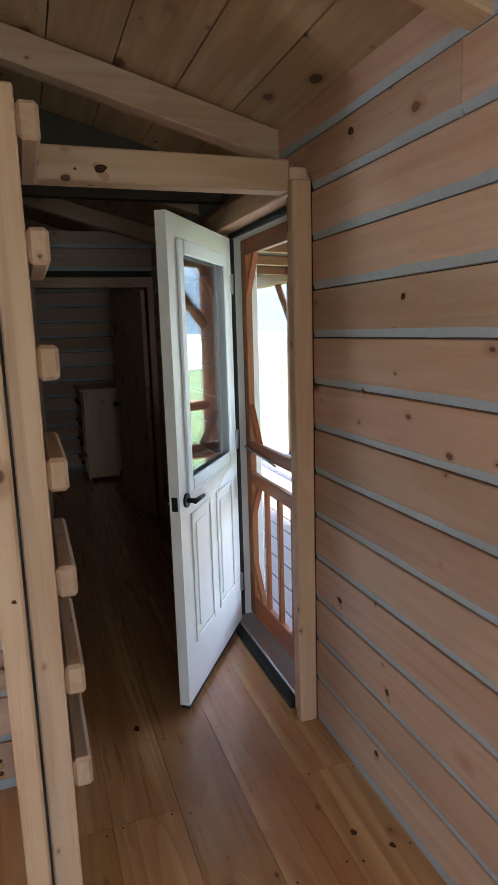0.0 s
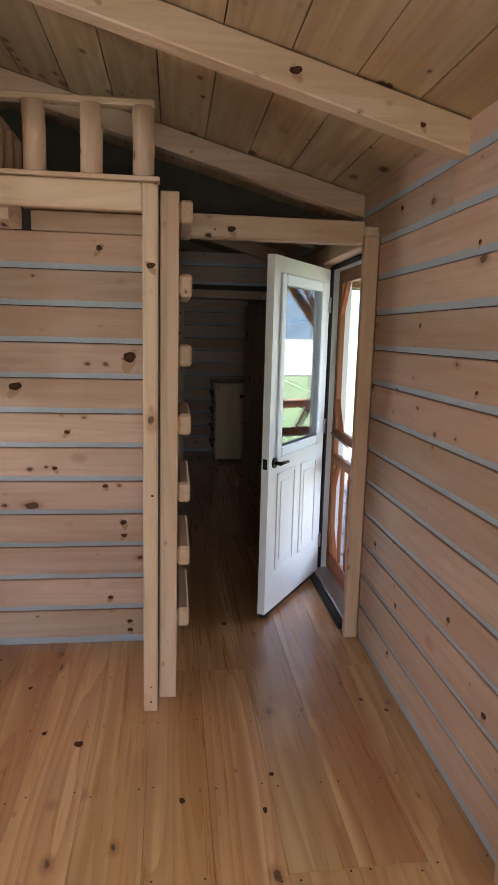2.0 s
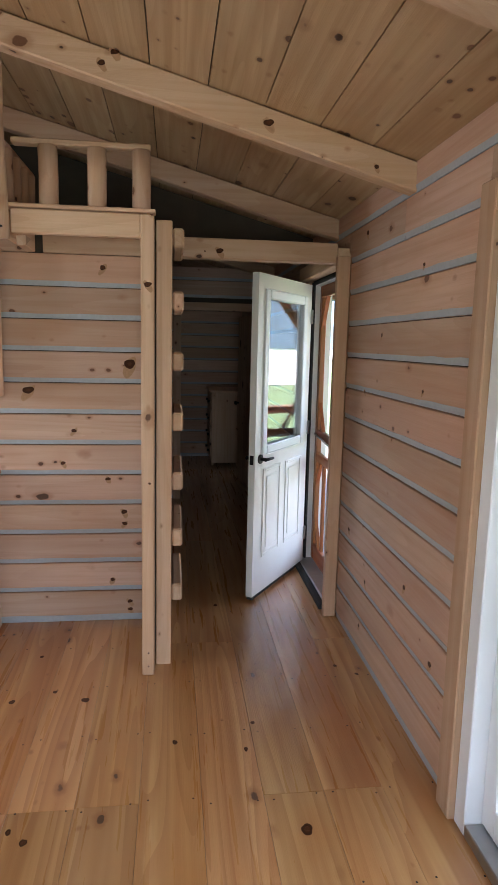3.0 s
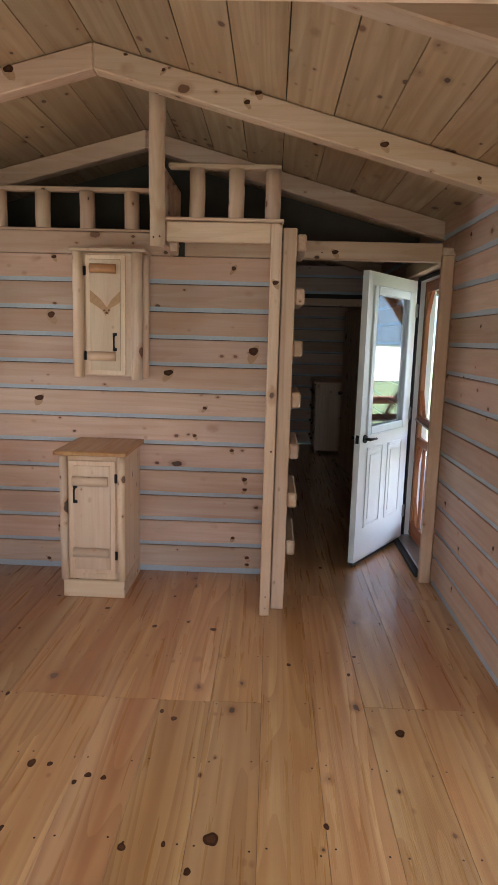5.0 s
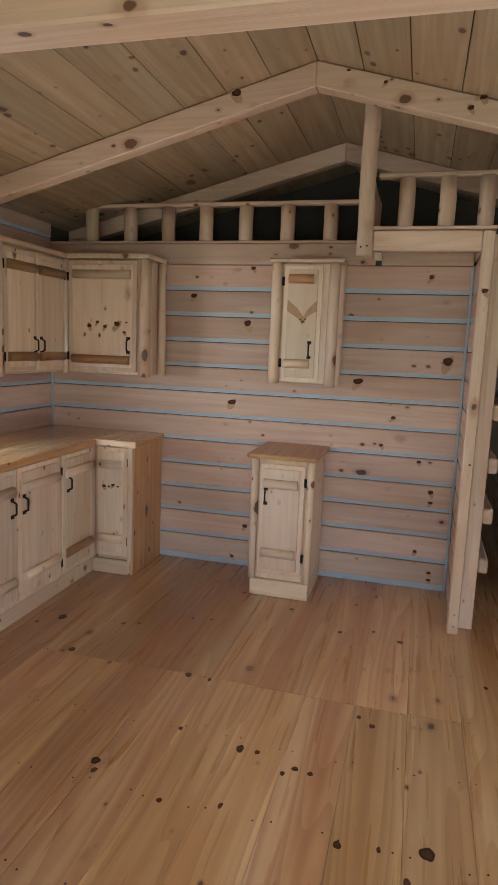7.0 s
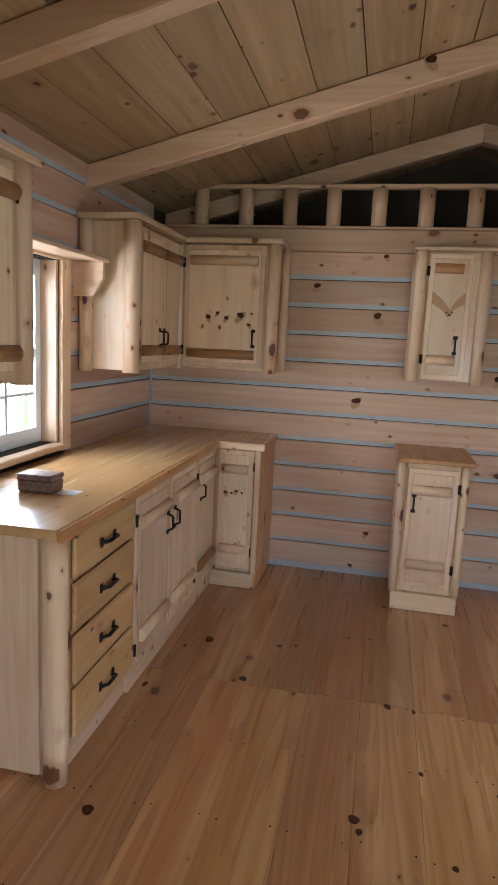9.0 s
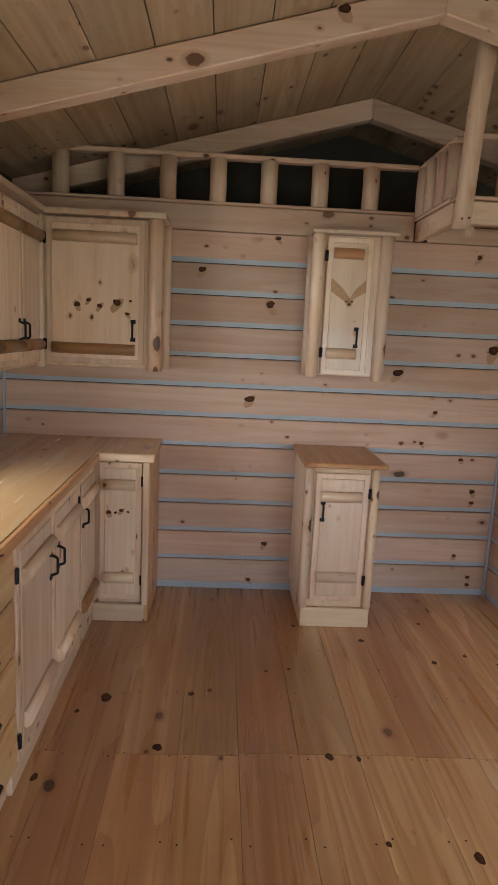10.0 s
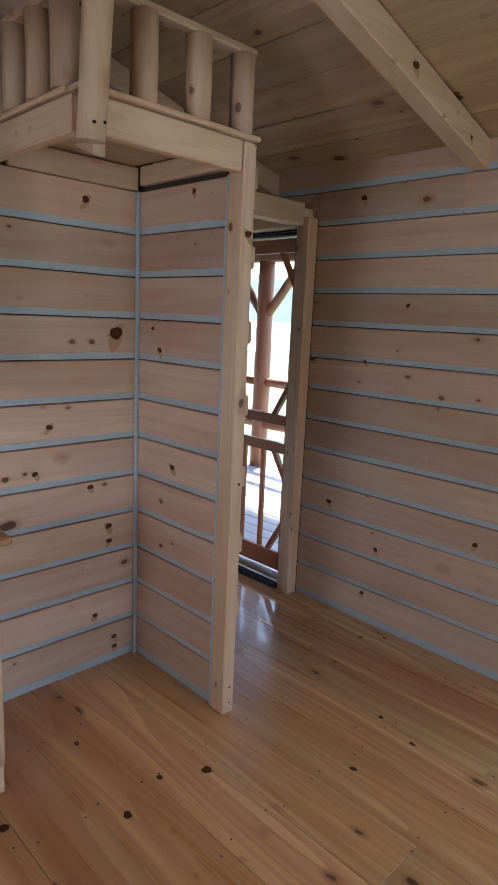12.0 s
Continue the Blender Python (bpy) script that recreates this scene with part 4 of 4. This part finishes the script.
rnd = random.Random(11)
nails = bmesh.new()
x = 0.447 - 0.2275 * 14
while x < XE:
    x0, x1 = max(x, XW - 0.02), min(x + 0.2275, XE + 0.02)
    y = YS
    cuts = [YS]
    while y < YN:
        y = (-2.1 if y == YS else y) + 3.06
        cuts.append(min(y + rnd.uniform(-0.012, 0.012) if rnd.random() < 0.8 else y + 1.22, YN))
    if x1 - x0 > 0.02:
        for y0, y1 in zip(cuts, cuts[1:]):
            if y1 - y0 > 0.05:
                part("plank", boxes((x0 + 0.0005, x1 - 0.0005, y0 + 0.0004, y1 - 0.0004, -0.022, 0.0 - rnd.uniform(0, 0.0008)), bevel=0.0009), FLOOR, floor)
        yy = YS + 0.3
        while yy < YN:
            for nx in (x0 + 0.03, x1 - 0.03):
                nxx, nyy = nx + rnd.uniform(-0.006, 0.006), yy + rnd.uniform(-0.02, 0.02)
                vs = [nails.verts.new((nxx + 0.0042 * math.cos(k * 1.047), nyy + 0.0042 * math.sin(k * 1.047), 0.0006)) for k in range(6)]
                nails.faces.new(vs)
            yy += 0.405
    x += 0.2275
tagged(part("nail_heads", nails, IRON, floor, "small dark nail heads"), kind="stuff")

# ---- the larger knots, where they lie ----
KNOT = plain("knot_heart", (0.085, 0.031, 0.013), 0.6, vary=0.5, scale=160, bump=0.3)
SMEAR = plain("knot_smear", (0.43, 0.25, 0.135), 0.6, vary=0.3, scale=80)
RING = plain("knot_ring", (0.058, 0.021, 0.009), 0.6, vary=0.4, scale=110, bump=0.2)
for m in (KNOT, RING):
    m.node_tree.nodes["Principled BSDF"].inputs["Specular IOR Level"].default_value = 0.12
KITCHEN_KNOTS = [(-0.57, 0.49, 0.014), (-1.03, 0.95, 0.020), (-0.92, 0.94, 0.015), (-0.83, 0.13, 0.013), (-1.57, 1.35, 0.016), (-1.93, 1.31, 0.030), (-1.68, 0.99, 0.022), (-2.09, 0.82, 0.020), (-1.14, 0.25, 0.022), (-1.12, 0.20, 0.014), (-1.99, 0.06, 0.024), (-0.64, 0.49, 0.022), (-0.91, 0.54, 0.013), (-1.23, 1.55, 0.012), (-1.12, 1.57, 0.012), (-2.03, 1.21, 0.012), (-1.49, 1.38, 0.013), (-1.05, 2.02, 0.014), (-0.71, 1.87, 0.018)]
DOORSIDE_KNOTS = [(-0.15, 0.81, 0.017), (-0.41, 0.44, 0.015), (-0.35, 0.43, 0.014), (-0.45, 0.40, 0.012), (-0.21, 0.12, 0.016), (-0.08, 0.14, 0.012), (0.07, 0.17, 0.031), (0.45, 0.25, 0.014), (0.80, 0.78, 0.026), (0.64, 1.23, 0.014), (0.35, 1.30, 0.016), (-0.06, 1.65, 0.020), (-0.39, 1.66, 0.016), (0.01, 0.04, 0.014), (-0.21, 0.86, 0.014), (-0.34, 2.08, 0.012), (-0.21, 1.73, 0.014), (0.69, 1.41, 0.012), (0.61, 2.68, 0.018), (1.18, 1.87, 0.014), (1.27, 1.78, 0.012)]
STRAY_KNOTS = [(-0.62, 0.17, 0.014)]
BACK_KNOTS = [(0.095, 1.521, 0.037), (-0.046, 2.04, 0.019), (-0.031, 0.862, 0.015), (0.059, 0.667, 0.019), (0.061, 0.597, 0.015), (-0.012, 0.256, 0.016), (0.089, 0.119, 0.016), (0.091, 0.07, 0.016), (-1.623, 1.898, 0.024), (-1.202, 2.086, 0.016), (-1.229, 1.722, 0.031), (-0.217, 1.141, 0.015), (-0.46, 1.367, 0.03), (-1.322, 1.177, 0.028), (-0.281, 0.955, 0.015), (-1.194, 0.296, 0.019), (-1.281, 0.063, 0.015)]
EAST_KNOTS = [(1.864, 1.702, 0.014), (0.876, 1.670, 0.016), (1.389, 1.976, 0.012), (1.321, 1.471, 0.012), (2.087, 1.413, 0.012), (1.081, 0.424, 0.017), (1.389, 0.616, 0.016), (1.926, 0.430, 0.016), (1.991, 0.161, 0.016), (0.829, 0.175, 0.019), (2.258, 0.616, 0.017), (2.171, 2.228, 0.019)]
STUB_KNOTS = [(2.388, 1.548, 0.012), (2.337, 1.46, 0.017), (2.234, 0.972, 0.019), (2.134, 2.074, 0.014)]


SIDES = 20


def knots(parent, axis, level, rows):
    """Each knot: an uneven dark heart inside a browner ring, as thin inlays in the board."""
    rnd = random.Random(len(rows))
    heart, ring, smear = bmesh.new(), bmesh.new(), bmesh.new()
    for u, v, r in rows:
        long = rnd.uniform(0.65, 1.0) if axis == "z" else rnd.uniform(0.9, 1.3)
        ph = [rnd.uniform(0, 6.28) for _ in range(3)]
        tip = [1 + 0.1 * math.sin(2 * math.pi * k / SIDES * 2 + ph[0]) + 0.07 * math.sin(2 * math.pi * k / SIDES * 3 + ph[1]) + 0.04 * math.sin(2 * math.pi * k / SIDES * 5 + ph[2]) for k in range(SIDES)]
        lean = rnd.choice((-1, 1)) * rnd.uniform(0.5, 1.4)
        if r > 0.011 and axis != "z":
            vs = []
            for k in range(SIDES):
                a = 2 * math.pi * k / SIDES
                q = math.sin(a) * r * 1.5 * tip[k]
                p = u + math.cos(a) * r * 0.95 * tip[-k] + q * lean * 0.5
                w = level[0] + level[1] * 0.00015
                vs.append(smear.verts.new((w, p, v + q - r * 0.5) if axis == "x" else (p, w, v + q - r * 0.5)))
            smear.faces.new(vs)
        r *= 0.95 if axis == "z" else 0.85
        for bm, size, up in ((ring, 0.95, 0.0003), (heart, rnd.uniform(0.35, 0.7), 0.0006)):
            vs = []
            for k in range(SIDES):
                a = 2 * math.pi * k / SIDES
                p, q = u + math.cos(a) * r * size * long * tip[k], v + math.sin(a) * r * size * (1.1 if axis == "z" else 0.8) * tip[k]
                w = level[0] + level[1] * up
                vs.append(bm.verts.new({"x": (w, p, q), "y": (p, w, q), "z": (p, q, w)}[axis]))
            bm.faces.new(vs)
    if smear.faces:
        tagged(part("knot_smears", smear, SMEAR, parent), kind="stuff")
    tagged(part("knot_rings", ring, RING, parent), kind="stuff")
    tagged(part("knot_hearts", heart, KNOT, parent), kind="stuff")


knots(floor, "z", (0.0, 1), KITCHEN_KNOTS + DOORSIDE_KNOTS + STRAY_KNOTS)
knots(wall_partition, "y", (YB, -1), BACK_KNOTS)
knots(wall_east, "x", (XE, -1), EAST_KNOTS)
knots(wall_stub, "x", (0.205, -1), STUB_KNOTS)
knots(marked_pair, "y", (1.53, -1), [(-1.066, 2.821, 0.028), (0.112, 2.735, 0.018), (0.061, 2.692, 0.016), (0.711, 2.517, 0.02), (1.162, 2.375, 0.012), (-0.333, 2.826, 0.012), (-0.511, 2.89, 0.01)])
knots(hall_tie, "y", (2.5, -1), [(0.592, 2.155, 0.02), (0.51, 2.15, 0.006)])
knots(end_post, "y", (1.845, -1), [(0.222, 1.902, 0.017), (0.228, 0.98, 0.008)])
knots(big_door, "y", (2.178, -1), [(-2.247, 1.663, 0.018), (-2.19, 1.687, 0.013), (-2.133, 1.66, 0.016), (-2.044, 1.68, 0.026), (-1.975, 1.69, 0.01), (-1.99, 1.625, 0.012)])
knots(w_top, "z", (0.921, 1), [(-2.43, 1.81, 0.01), (-2.35, 1.86, 0.012), (-2.32, 0.53, 0.014), (-2.23, 0.52, 0.011), (-2.08, 0.52, 0.011), (-2.15, 0.57, 0.008), (-2.17, 2.26, 0.012), (-2.61, 1.5, 0.01), (-2.5, 1.83, 0.007)])
knots(low_door, "y", (2.021, -1), [(-2.05, 0.606, 0.016), (-2.015, 0.605, 0.011), (-1.986, 0.618, 0.014), (-1.95, 0.61, 0.01)])
# brown branch stain on the slim wall cabinet's door
STAINED = plain("branch_stain", (0.40, 0.21, 0.09), 0.4, vary=0.35, scale=60)
bm = joined(prism([(-0.919, 1.872), (-0.919, 1.80), (-0.845, 1.752), (-0.82, 1.715), (-0.808, 1.76), (-0.85, 1.815)], "y", 2.3094, 2.3098),
            prism([(-0.73, 1.868), (-0.73, 1.80), (-0.79, 1.765), (-0.806, 1.72), (-0.818, 1.755), (-0.785, 1.815)], "y", 2.3094, 2.3098))
part("stain", bm, STAINED, slim_door, "brown V-shaped branch stain")
knots(slim_door, "y", (2.3092, -1), [(-0.815, 1.735, 0.011), (-0.80, 1.75, 0.008), (-0.83, 1.75, 0.008)])
